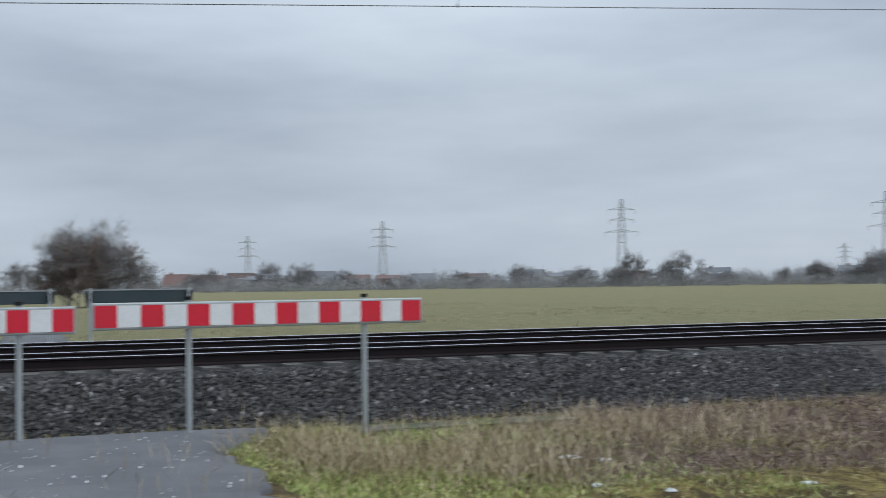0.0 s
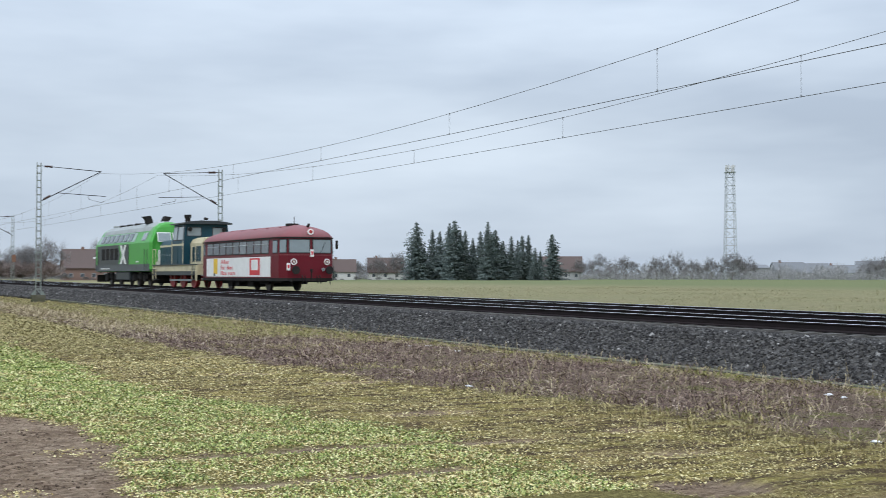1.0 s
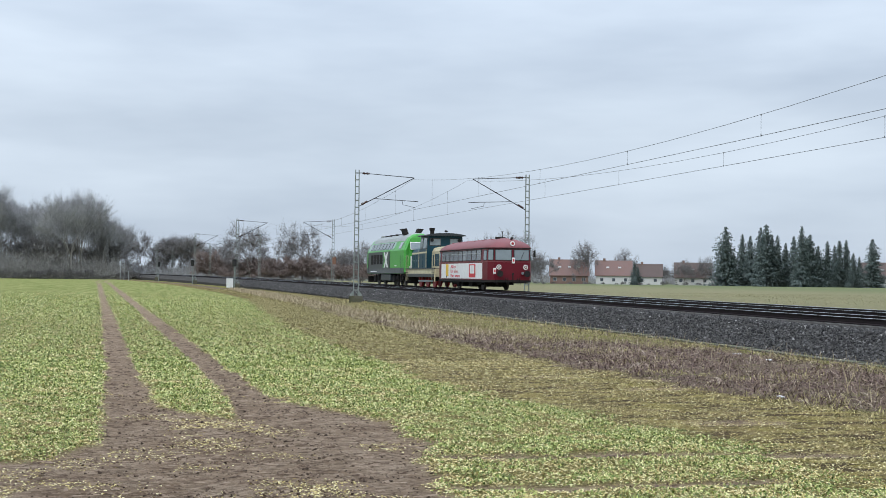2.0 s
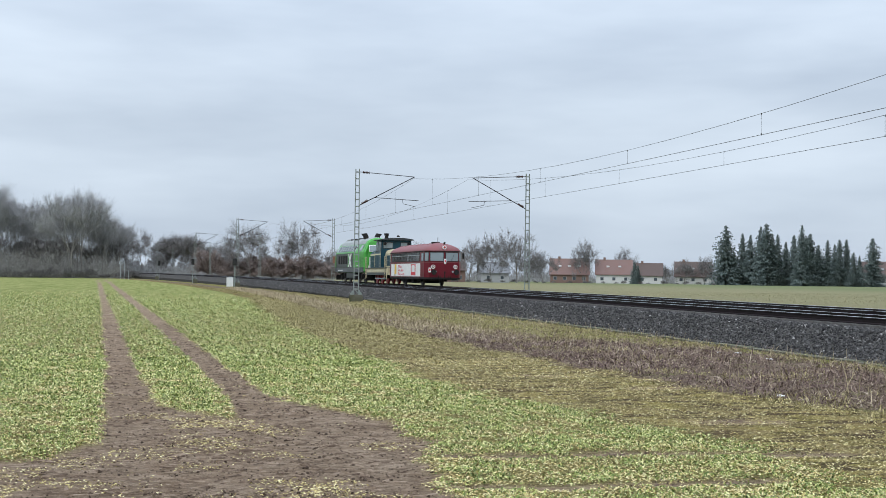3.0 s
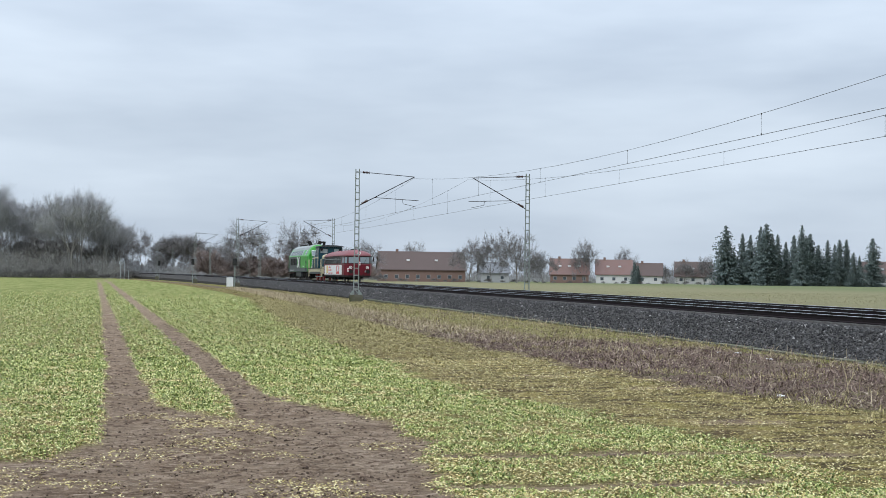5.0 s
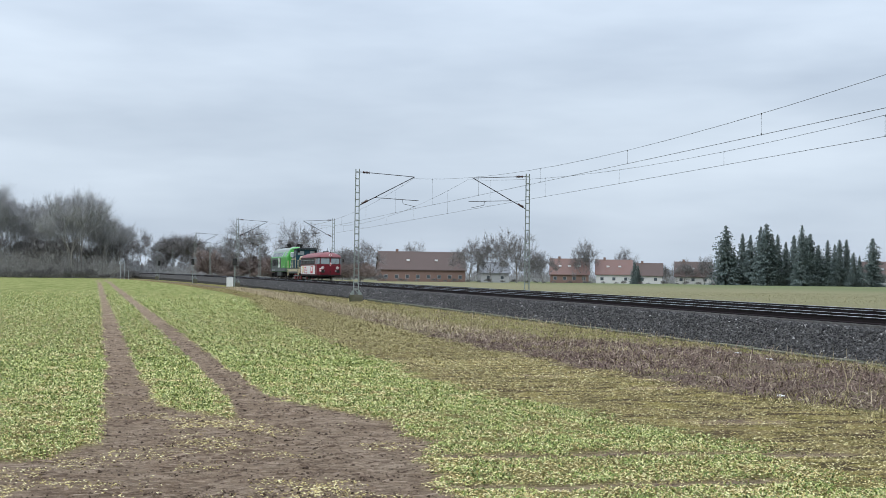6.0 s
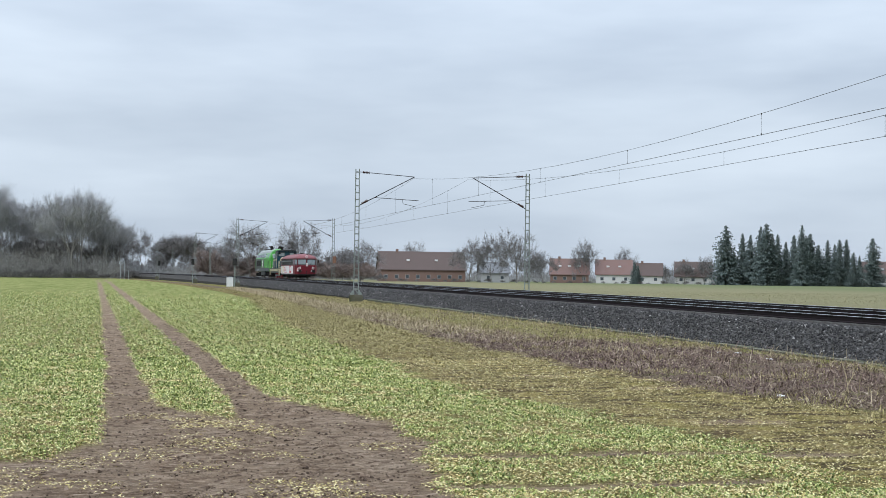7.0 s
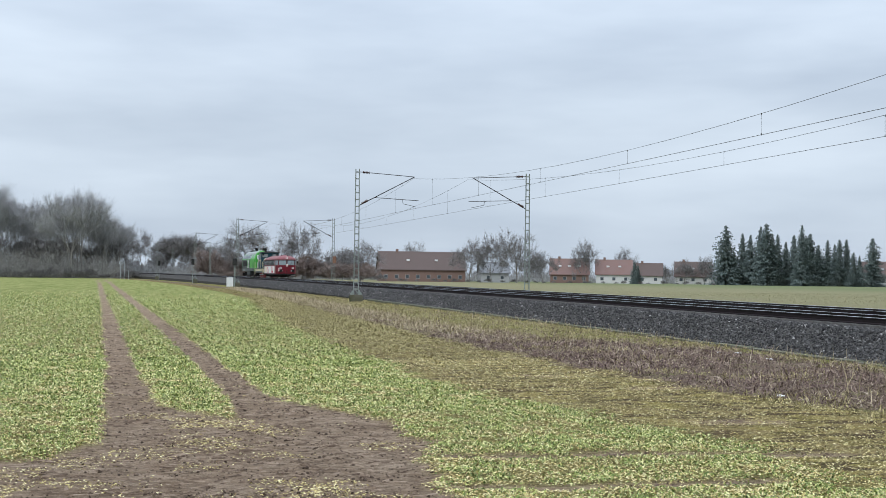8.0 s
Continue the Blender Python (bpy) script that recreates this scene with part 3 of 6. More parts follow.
def wheelset(parent, y, r=0.45, mat=None, name="wheelset"):
    bm = bmesh.new()
    for s in (-1, 1):
        bar(bm, (s * 0.68, y, r), (s * 0.82, y, r), r, 24)
        bar(bm, (s * 0.80, y, r), (s * 0.93, y, r), 0.14, 12)
    bar(bm, (-0.7, y, r), (0.7, y, r), 0.08, 10)
    return part(name, bm, mat or m_wheel, parent)


def buffers(parent, y, way, z=1.05):
    for s in (-1, 1):
        bm = barred((s * 0.875, y, z), (s * 0.875, y + way * 0.42, z), 0.085, 10)
        bar(bm, (s * 0.875, y + way * 0.42, z), (s * 0.875, y + way * 0.47, z), 0.2, 18)
        part("buffer", bm, m_dark, parent)
    hook = boxed(-0.06, 0.06, y, y + way * 0.3, z - 0.08, z + 0.06, bevel=0.01)
    bar(hook, (0, y + way * 0.25, z - 0.02), (0, y + way * 0.28, z - 0.5), 0.03)
    part("coupling", hook, m_dark, parent)
    for x in (-0.45, -0.3, 0.32, 0.47):
        hose = barred((x, y + way * 0.05, z - 0.1), (x, y + way * 0.22, z - 0.35), 0.025)
        bar(hose, (x, y + way * 0.22, z - 0.35), (x + 0.05, y + way * 0.2, z - 0.65), 0.025)
        part("brake_hose", hose, m_dark, parent)


def letters(parent, text, size, m, mat, name="lettering"):
    cu = bpy.data.curves.new(name, "FONT")
    cu.body, cu.size, cu.extrude = text, size, 0.004
    cu.materials.append(mat)
    ob = new(name, cu)
    ob.parent = parent
    ob.matrix_basis = m
    return ob


def railbus():
    bus = thing("railbus", "wine-red two-axle railbus with rounded ends and a white advertising panel", "railbus")
    plan = [(-1.5, -5.3), (-1.42, -6.05), (-1.16, -6.56), (0.0, -6.74), (1.16, -6.56), (1.42, -6.05), (1.5, -5.3)]
    back = [(x, -y) for x, y in plan]
    outline = plan + back[::-1]

    def ring_at(z, inset):
        return [(x * (1 - inset / 1.5), y - math.copysign(inset * 1.2, y), z) for x, y in outline]
    body = part("body", loft([ring_at(0.56, 0.07), ring_at(0.66, 0.01), ring_at(0.95, 0.0), ring_at(1.85, 0.0), ring_at(2.62, 0.035)]), m_red, bus)
    roof = part("roof", loft([ring_at(2.62, 0.02), ring_at(2.70, 0.03), ring_at(2.86, 0.14), ring_at(3.02, 0.36), ring_at(3.15, 0.68), ring_at(3.25, 1.05), ring_at(3.31, 1.38)]), m_redroof, bus, "sun-faded red roof", smooth=True)
    # belt trim and skirt line
    for i in range(len(outline)):
        a, b_ = outline[i], outline[(i + 1) % len(outline)]
        if (Vector(a) - Vector(b_)).length > 0.1:
            part("belt_trim", plate(a, b_, 0, 1, 1.77, 1.80, 0.012, 0.02), m_redroof, body)
            part("gutter", plate(a, b_, 0, 1, 2.60, 2.65, 0.02, 0.03), m_dark, body)
            part("skirt", plate(a, b_, 0.0, 1.0, 0.52, 0.66, 0.0, 0.03), m_dark, body)
    # end windows, both ends
    for ends in (plan, [(-x, -y) for x, y in plan]):
        for i, (t0, t1) in ((1, (0.06, 0.92)), (2, (0.04, 0.95)), (3, (0.05, 0.96)), (4, (0.08, 0.94))):
            window(bus, ends[i], ends[i + 1], t0, t1, 1.86, 2.56, m_glass2, 0.03)
        window(bus, ends[0], ends[1], 0.12, 0.82, 1.86, 2.52, m_glass2, 0.03)
        window(bus, ends[5], ends[6], 0.18, 0.88, 1.86, 2.52, m_glass2, 0.03)
    # side windows
    for a, b_ in ((back[0], plan[0]), (plan[-1], back[-1])):
        for k in range(9):
            t0 = 0.03 + k * 0.104
            win = window(bus, a, b_, t0, t0 + 0.098, 1.86, 2.56, m_busglass, 0.03)
            part("vent_bar", plate(a, b_, t0, t0 + 0.098, 2.32, 2.35, 0.022, 0.03, 0.03), m_zinc, win)
    # advertising panel on the field side
    a, b_ = back[0], plan[0]
    ad = part("advert_panel", plate(a, b_, 0.02, 0.985, 0.72, 1.72, 0.014, 0.02), m_white, bus, "white panel with red lettering and a red-framed picture")
    L = (Vector(a) - Vector(b_)).length
    part("pencil_picture", plate(a, b_, 0.14, 0.205, 0.86, 1.70, 0.020, 0.02), m_yellow, ad)
    part("pencil_tip", plate(a, b_, 0.145, 0.17, 0.76, 0.9, 0.021, 0.02), m_char, ad)
    part("picture_frame", plate(a, b_, 0.70, 0.845, 0.80, 1.66, 0.020, 0.02), m_print, ad)
    part("picture", plate(a, b_, 0.725, 0.82, 1.05, 1.58, 0.024, 0.02), m_white, ad)
    for text, z in (("Alles", 1.40), ("f\u00fcr den", 1.10), ("Bau vom", 0.80)):
        letters(ad, text, 0.33, Matrix(((0, 0, -1, -1.522), (-2.1, 0, 0, a[1] - 0.26 * L), (0, 1, 0, z), (0, 0, 0, 1))), m_print)
    # lamps and shields on both ends
    for w in (-1, 1):
        for s in (-1, 1):
            lamp = disc(bus, "headlamp", (s * 0.86, w * 6.60, 1.46), (s * 0.12, w, 0), 0.155, m_white, 0.05)
            disc(lamp, "headlamp_bowl", (s * 0.86, w * 6.60, 1.46), (s * 0.12, w, 0), 0.105, m_red, 0.056)
            # small white disc paints the reflection in the red bowl
            disc(lamp, "headlamp_glint", (s * 0.86, w * 6.60, 1.46), (s * 0.12, w, 0), 0.055, m_lens, 0.064)
            disc(bus, "tail_lamp", (s * 0.66, w * 6.62, 1.08), (s * 0.12, w, 0), 0.085, m_zinc, 0.05)
            disc(bus, "tail_lens", (s * 0.66, w * 6.62, 1.08), (s * 0.12, w, 0), 0.06, m_glass2, 0.065)
        disc(bus, "top_lamp", (0, w * 6.58, 2.90), (0, w, 0.2), 0.15, m_white, 0.08)
        disc(bus, "top_lens", (0, w * 6.58, 2.90), (0, w, 0.2), 0.09, m_lensred, 0.095)
        for x, z in ((0.03, 1.86), (-1.12, 1.20)):
            y = 6.72 if abs(x) < 0.5 else 6.56
            sh = part("signal_plate", boxed(x - 0.09, x + 0.09, w * y, w * (y + 0.05), z - 0.17, z + 0.19, bevel=0.02), m_white, bus, "white plate with red signal")
            part("signal_mark", boxed(x - 0.05, x + 0.05, w * (y + 0.05), w * (y + 0.056), z - 0.06, z + 0.10, bevel=0.002), m_print, sh)
        buffers(bus, w * 6.5, w)
        part("side_mirror", boxed(1.55, 1.68, w * 6.05, w * 6.12, 2.10, 2.52, bevel=0.02), m_dark, bus)
        for x in (-1.0, 1.0):
            part("step_rail", barred((x, w * 6.62, 0.62), (x, w * 6.75, 0.35), 0.02), m_dark, bus)
        part("wiper", barred((0.5, w * 6.70, 1.9), (0.75, w * 6.66, 2.4), 0.012), m_dark, bus)
    for y in (-4.4, -2.5, -0.6, 1.3, 3.2, 5.0):
        part("roof_vent", box(bmesh.new(), -0.75, -0.45, y - 0.18, y + 0.18, 3.02, 3.22, 0.03), m_redroof, bus)
    part("roof_horn", barred((0.2, -5.6, 3.1), (0.2, -5.9, 3.3), 0.07, 10), m_dark, bus)
    part("roof_hatch", boxed(-0.5, 0.1, -4.9, -4.5, 3.18, 3.38, bevel=0.04), m_dark, bus)
    part("antenna", barred((0.1, -4.2, 3.2), (0.1, -4.2, 3.75), 0.02), m_dark, bus)
    part("underframe", boxed(-1.2, 1.2, -5.9, 5.9, 0.46, 0.62, bevel=0.02), m_dark, bus)
    for y, h in ((-1.2, 0.9), (0.9, 0.7), (2.0, 0.6)):
        part("engine_case", boxed(-1.15, 1.15, y - h / 2, y + h / 2, 0.2, 0.5, bevel=0.05), m_dark, bus)
    for y in (-3.0, 3.0):
        wheelset(bus, y)
        for s in (-1, 1):
            part("axle_box", boxed(s * 0.92, s * 1.06, y - 0.7, y + 0.7, 0.34, 0.56, bevel=0.04), m_dark, bus)
    return bus


def shunter():
    eng = thing("shunting_locomotive", "ocean-blue and beige six-wheeled shunter with red wheels", "locomotive")
    part("frame", boxed(-1.42, 1.42, -4.75, 4.75, 0.95, 1.30, bevel=0.02), m_beige, eng, "beige running-board frame")
    part("frame_skirt", boxed(-1.40, 1.40, -4.5, 4.5, 0.72, 0.95, bevel=0.02), m_char, eng)
    part("running_board", boxed(-1.5, 1.5, -4.75, 4.75, 1.30, 1.36), m_char, eng)
    for y0, y1 in ((0.25, 4.45), (-4.4, -2.15)):
        bm = profile(bmesh.new(), [(-1.0, 1.36), (1.0, 1.36), (1.0, 2.55), (0.86, 2.78), (0.5, 2.88), (-0.5, 2.88), (-0.86, 2.78), (-1.0, 2.55)], y0, y1)
        hood = part("hood", bm, m_blue if y0 > 0 else m_beige, eng)
        for s in (-1, 1):
            part("hood_stripe", boxed(s * 1.0, s * 1.008, y0, y1, 2.42, 2.54), m_beige, hood)
            k = 0
            y = y0 + 0.2
            while y < y1 - 0.6:
                dr = part("hood_door", boxed(s * 1.0, s * 1.015, y, y + 0.55, 1.5, 2.36, bevel=0.004), m_blue, hood)
                part("handle", boxed(s * 1.015, s * 1.03, y + 0.45, y + 0.5, 1.9, 2.0), m_zinc, dr)
                y += 0.62
        yy = y1 if y0 > 0 else y0
        w = 1 if y0 > 0 else -1
        part("grille", boxed(-0.7, 0.7, yy, yy + w * 0.012, 1.6, 2.5), m_char, hood)
        for s in (-1, 1):
            disc(eng, "headlamp", (s * 0.75, yy + w * 0.02, 1.6), (0, w, 0), 0.14, m_lens, 0.08)
    cab = part("cab", profile(bmesh.new(), [(-1.42, 1.36), (1.42, 1.36), (1.42, 2.55), (1.3, 3.65), (-1.3, 3.65), (-1.42, 2.55)], -2.15, 0.25), m_blue, eng)
    roof = profile(bmesh.new(), [(-1.5, 3.66), (1.5, 3.66), (1.5, 3.72), (1.1, 3.80), (0.5, 3.86), (-0.5, 3.86), (-1.1, 3.80), (-1.5, 3.72)], -2.5, 0.6)
    part("cab_roof", roof, m_char, eng)
    for s in (-1, 1):
        part("cab_stripe", boxed(s * 1.42, s * 1.43, -2.15, 0.25, 2.42, 2.54), m_beige, cab)
        a, b_ = ((-1.42, 0.25), (-1.42, -2.15)) if s < 0 else ((1.42, -2.15), (1.42, 0.25))
        window(cab, a, b_, 0.06, 0.40, 2.72, 3.55, m_glass2, 0.10, out=-0.015)
        window(cab, a, b_, 0.46, 0.94, 2.72, 3.55, m_glass2, 0.10, out=-0.015)
        part("grab_rail", barred((s * 1.47, 0.18, 1.4), (s * 1.47, 0.18, 2.7), 0.022), m_beige, eng)
        part("grab_rail", barred((s * 1.47, -2.1, 1.4), (s * 1.47, -2.1, 2.7), 0.022), m_beige, eng)
        disc(eng, "cab_lamp", (s * 1.05, -2.2, 3.35), (0, -1, 0), 0.12, m_dark, 0.10)
        for w in (-1, 1):
            for y in (4.6, 3.9):
                part("railing_post", barred((s * 1.45, w * y, 0.5), (s * 1.45, w * y, 2.3), 0.022), m_beige, eng)
            part("railing", barred((s * 1.45, w * 4.6, 2.3), (s * 1.45, w * 3.9, 2.3), 0.022), m_beige, eng)
            for z in (0.45, 0.75, 1.05):
                part("step", boxed(s * 1.2, s * 1.5, w * 3.9, w * 4.6, z, z + 0.04), m_char, eng)
            part("step_panel", boxed(s * 1.40, s * 1.44, w * 4.58, w * 4.74, 0.4, 1.3), m_beige, eng)
    for w, y in ((-1, -2.15), (1, 0.25)):
        a, b_ = ((-1.4, y), (1.4, y)) if w < 0 else ((1.4, y), (-1.4, y))
        window(cab, a, b_, 0.06, 0.38, 2.95, 3.5, m_glass2)
        window(cab, a, b_, 0.62, 0.94, 2.95, 3.5, m_glass2)
    part("cab_door", boxed(-1.44, -1.42, -0.9, -0.2, 1.4, 2.36), m_blue, cab)
    st = barred((-0.25, 0.95, 2.85), (-0.25, 0.95, 4.25), 0.17, 12)
    bar(st, (-0.25, 0.95, 4.15), (-0.25, 0.95, 4.33), 0.22, 12)
    part("exhaust_stack", st, m_dark, eng)
    part("horn", barred((0.6, -0.4, 4.05), (0.6, 0.1, 4.08), 0.06, 8, 0.09), m_dark, eng)
    for s in (-1, 1):
        part("beam_panel", boxed(-1.4, 1.4, s * 4.75, s * 4.87, 0.75, 1.32, bevel=0.01), m_beige, eng)
        buffers(eng, s * 4.8, s)
    for y in (-2.2, 0.0, 2.2):
        wheelset(eng, y, 0.62, m_redwheel, "driving_wheelset")
    for s in (-1, 1):
        part("side_rod", boxed(s * 0.95, s * 1.0, -2.3, 2.3, 0.38, 0.5, bevel=0.01), m_zinc, eng)
        part("air_tank", barred((s * 1.05, -3.9, 0.62), (s * 1.05, -3.1, 0.62), 0.16, 12), m_dark, eng)
    return eng


def diesel():
    eng = thing("diesel_locomotive", "bright green and charcoal four-axle diesel locomotive with a white cross mark", "locomotive")
    half = [(1.36, 0.92), (1.48, 1.05), (1.48, 2.72), (1.44, 2.82), (1.12, 3.45), (0.95, 3.72), (0.6, 3.95), (0.2, 4.05)]
    ring = half + [(-x, z) for x, z in half[::-1]]

    def at(y, s, top, push=0.0):
        return [(x * s, y + push * max(0.0, (z - 2.4)) / 1.65 * (-1 if y > 0 else 1), z if z < 2.6 else 2.6 + (z - 2.6) * top) for x, z in ring]
    body = part("body", loft([at(-7.85, 0.90, 0.90, 0.75), at(-7.55, 0.985, 0.97, 0.65), at(-6.2, 1, 1), at(6.2, 1, 1), at(7.55, 0.985, 0.97, 0.65), at(7.85, 0.90, 0.90, 0.75)]), m_green, eng)
    roofhalf = [(1.13, 3.46), (0.96, 3.74), (0.61, 3.97), (0.2, 4.07)]
    rr = roofhalf + [(-x, z) for x, z in roofhalf[::-1]]
    part("roof", loft([[(x * 0.97, y, z - 0.06) for x, z in rr] if abs(y) > 6.5 else [(x, y, z) for x, z in rr] for y in (-6.75, -6.2, 6.2, 6.75)]), m_roofgrey, eng, "silver-grey roof")
    for s in (-1, 1):
        a, b_ = ((-1.48, 7.5), (-1.48, -7.5)) if s < 0 else ((1.48, -7.5), (1.48, 7.5))
        rev = (lambda t: t) if s < 0 else (lambda t: 1 - t)

        def side(name, t0, t1, z0, z1, mat, out, parent=body, lean=0.0, label=""):
            u0, u1 = sorted((rev(t0), rev(t1)))
            return part(name, plate(a, b_, u0, u1, z0, z1, out, 0.03, lean), mat, parent, label)
        dark = side("side_panel", 0.05, 0.655, 1.38, 2.70, m_char, 0.030, label="charcoal side panel")
        side("sill_band", 0.0, 1.0, 0.95, 1.38, m_sill, 0.010)
        side("upper_panel", 0.04, 0.74, 2.84, 3.42, m_loden, -0.035, lean=0.50, label="pale grey-green window band")
        for k in range(7):
            u = 0.10 + k * 0.088
            u0, u1 = sorted((rev(u), rev(u + 0.062)))
            window(body, a, b_, u0, u1, 2.88, 3.38, m_glass, 0.50, 0.03, m_char, -0.045)
        u0, u1 = sorted((rev(0.86), rev(0.925)))
        window(body, a, b_, u0, u1, 2.86, 3.36, m_glass2, 0.50, 0.04, m_zinc, -0.045)
        u0, u1 = sorted((rev(0.075), rev(0.14)))
        for k in range(4):
            u = 0.14 + k * 0.085
            side("vent_grille", u, u + 0.07, 1.70, 2.48, m_dark, 0.038, dark)
        for k, (c, mt) in enumerate(((0.0, m_green), (0.03, m_white))):
            for sgn in (-1, 1):
                bm = bmesh.new()
                y_mid = 7.5 - 15 * (0.53 + c)
                x = s * (1.520 + 0.004 * k + 0.002 * sgn)
                wide = 0.75
                lo, hi, mid = y_mid - sgn * 0.9, y_mid + sgn * 0.9, (y_mid, 2.04)
                if k:
                    p = [(lo, 1.42), (lo + sgn * (0.9 - wide / 2), 1.42), (hi, 2.66), (hi - sgn * (0.9 - wide / 2), 2.66)]
                else:
                    p = [(y_mid + 0.9, 2.04 + sgn * 0.62), (y_mid + 0.55, 2.04 + sgn * 0.62), (mid[0] - 0.05, mid[1]), (mid[0] + 0.30, mid[1])]
                vs = [bm.verts.new((x, yy, zz)) for yy, zz in p] + [bm.verts.new((x - s * 0.008, yy, zz)) for yy, zz in p]
                for q in ((0, 1, 2, 3), (4, 7, 6, 5), (0, 4, 5, 1), (1, 5, 6, 2), (2, 6, 7, 3), (3, 7, 4, 0)):
                    bm.faces.new([vs[i] for i in q])
                bmesh.ops.recalc_face_normals(bm, faces=bm.faces[:])
                part("cross_stroke", bm, mt, dark)
        side("number_bar", 0.12, 0.30, 1.08, 1.15, m_white, 0.016)
        side("small_print", 0.78, 0.83, 1.5, 1.58, m_white, 0.014)
        for u in (0.045, 0.955):
            for d in (-0.022, 0.022):
                y = 7.5 - 15 * (u + d)
                part("grab_rail", barred((s * 1.53, y, 1.0), (s * 1.53, y, 2.3), 0.016), m_char, eng)
        part("fuel_tank", boxed(s * 0.5, s * 1.32, -1.9, 1.9, 0.35, 0.92, bevel=0.08), m_char, eng)
        for y in (-3.9, 3.9):
            bg = boxed(s * 1.0, s * 1.14, y - 2.0, y + 2.0, 0.42, 0.78, bevel=0.06)
            for dy in (-1.4, 1.4):
                box(bg, s * 1.06, s * 1.22, y + dy - 0.28, y + dy + 0.28, 0.28, 0.72, 0.04)
                bar(bg, (s * 1.18, y + dy * 0.5, 0.35), (s * 1.18, y + dy * 0.5, 0.85), 0.10, 10)
            part("bogie_frame", bg, m_dark, eng)
    for w in (-1, 1):
        a, b_ = ((-1.3, -7.72), (1.3, -7.72)) if w < 0 else ((1.3, 7.72), (-1.3, 7.72))
        for t0, t1 in ((0.13, 0.48), (0.52, 0.87)):
            window(body, a, b_, t0, t1, 2.74, 3.34, m_glass2, 0.44, 0.05, m_white, 0.02)
        front = part("front_patch", plate(a, b_, 0.12, 0.88, 1.55, 2.25, 0.16, 0.04), m_white, body, "white front patch")
        part("front_sill", plate(a, b_, 0.0, 1.0, 0.95, 1.25, 0.16, 0.04), m_char, body)
        for s in (-1, 1):
            disc(eng, "headlamp", (s * 0.95, w * 7.86, 1.42), (0, w, 0), 0.15, m_lens, 0.06)
        disc(eng, "top_lamp", (0.0, w * 7.0, 3.72), (0, w, 0.3), 0.12, m_lens, 0.12)
        buffers(eng, w * 7.9, w)
        part("snow_plough", boxed(-1.3, 1.3, w * 7.6, w * 7.75, 0.2, 0.7, bevel=0.02), m_dark, eng)
        for y in (3.9 - 1.4, 3.9 + 1.4):
            wheelset(eng, w * y, 0.5)
    for s in (-1, 1):
        bm = loft([[(s * 0.32, y, 3.95), (s * 0.72, y, 3.95), (s * 0.78, y, 4.22), (s * 0.98, y, 4.44), (s * 0.50, y, 4.50), (s * 0.36, y, 4.2)] for y in (-4.3, -3.7)])
        part("exhaust_hood", bm, m_dark, eng)
    for y in (-0.3, 1.8, 3.8):
        part("roof_fan", barred((0, y, 4.0), (0, y, 4.13), 0.55, 20), m_dark, eng)
    part("roof_box", boxed(-0.5, 0.5, 4.9, 6.0, 3.95, 4.15, bevel=0.04), m_roofgrey, eng)
    return eng




def raised(unit, k):
    """Takes the body parts of a unit to its true height over the rails."""
    for ob in unit.children:
        ob.matrix_basis = Matrix.Diagonal((1, 1, k, 1)) @ ob.matrix_basis
    return unit


TRAIN = [(railbus(), 6.9), (raised(shunter(), 1.05), 18.9), (raised(diesel(), 1.06), 31.8)]

# ---- level crossing: barrier boards, path ----
m_barred = painted("signal_red", (0.70, 0.02, 0.045), 0.45, (0.4, 0.05, 0.05), 0.3, 3)
m_boardwhite = painted("board_white", (0.78, 0.79, 0.80), 0.45, (0.55, 0.55, 0.53), 0.35, 3)
m_boardback = painted("blue_grey_board_back", (0.035, 0.055, 0.065), 0.5, (0.08, 0.08, 0.08), 0.4, 2)
m_asphalt = painted("worn_asphalt", (0.105, 0.108, 0.115), 0.9, (0.17, 0.17, 0.175), 0.7, 0.9, spec=0.3)
m_rustplate = painted("rusty_plate", (0.17, 0.085, 0.055), 0.8, (0.30, 0.17, 0.11), 0.6, 5)
m_plate = painted("grey_plate_back", (0.47, 0.46, 0.42), 0.6, (0.3, 0.28, 0.24), 0.4, 4)


def barrier_board(x, y0, y1, z0, z1, posts, foot, lean=0.0):
    """A striped board on two posts across the path; y0 > y1."""
    bd = thing("barrier_board", "red and white striped barrier board on galvanised posts beside the ballast", "barrier", group="striped boards at the crossing")
    L = y0 - y1
    fr = part("frame", boxed(x - 0.02, x + 0.025, y1 - 0.015, y0 + 0.015, z0, z1, bevel=0.015), m_zinc, bd)
    n = 15
    for i in range(n):
        a, e = y1 + L * i / n, y1 + L * (i + 1) / n
        part("stripe", boxed(x - 0.028, x - 0.018, a + (0.012 if i == 0 else 0), e - (0.012 if i == n - 1 else 0), z0 + 0.03, z1 - 0.03), m_boardwhite if i % 2 else m_barred, fr)
    for y in posts:
        po = part("post", barred((x + 0.06, y, foot), (x + 0.06 + lean, y, z1 + 0.03), 0.035, 12), m_zinc, bd)
        part("cap", barred((x + 0.06 + lean, y, z1 + 0.02), (x + 0.06 + lean, y, z1 + 0.06), 0.042, 12), m_dark, po)
        part("clamp", boxed(x + 0.015, x + 0.1, y - 0.05, y + 0.05, z0 + 0.06, z0 + 0.11), m_dark, po)
    return bd


barrier_board(14.3, 2.46, -1.16, 0.43, 0.74, (1.84, -0.57), GROUND - 0.1)
barrier_board(14.3, -1.36, -5.30, 0.46, 0.77, (-2.44, -4.58), GROUND - 0.1)


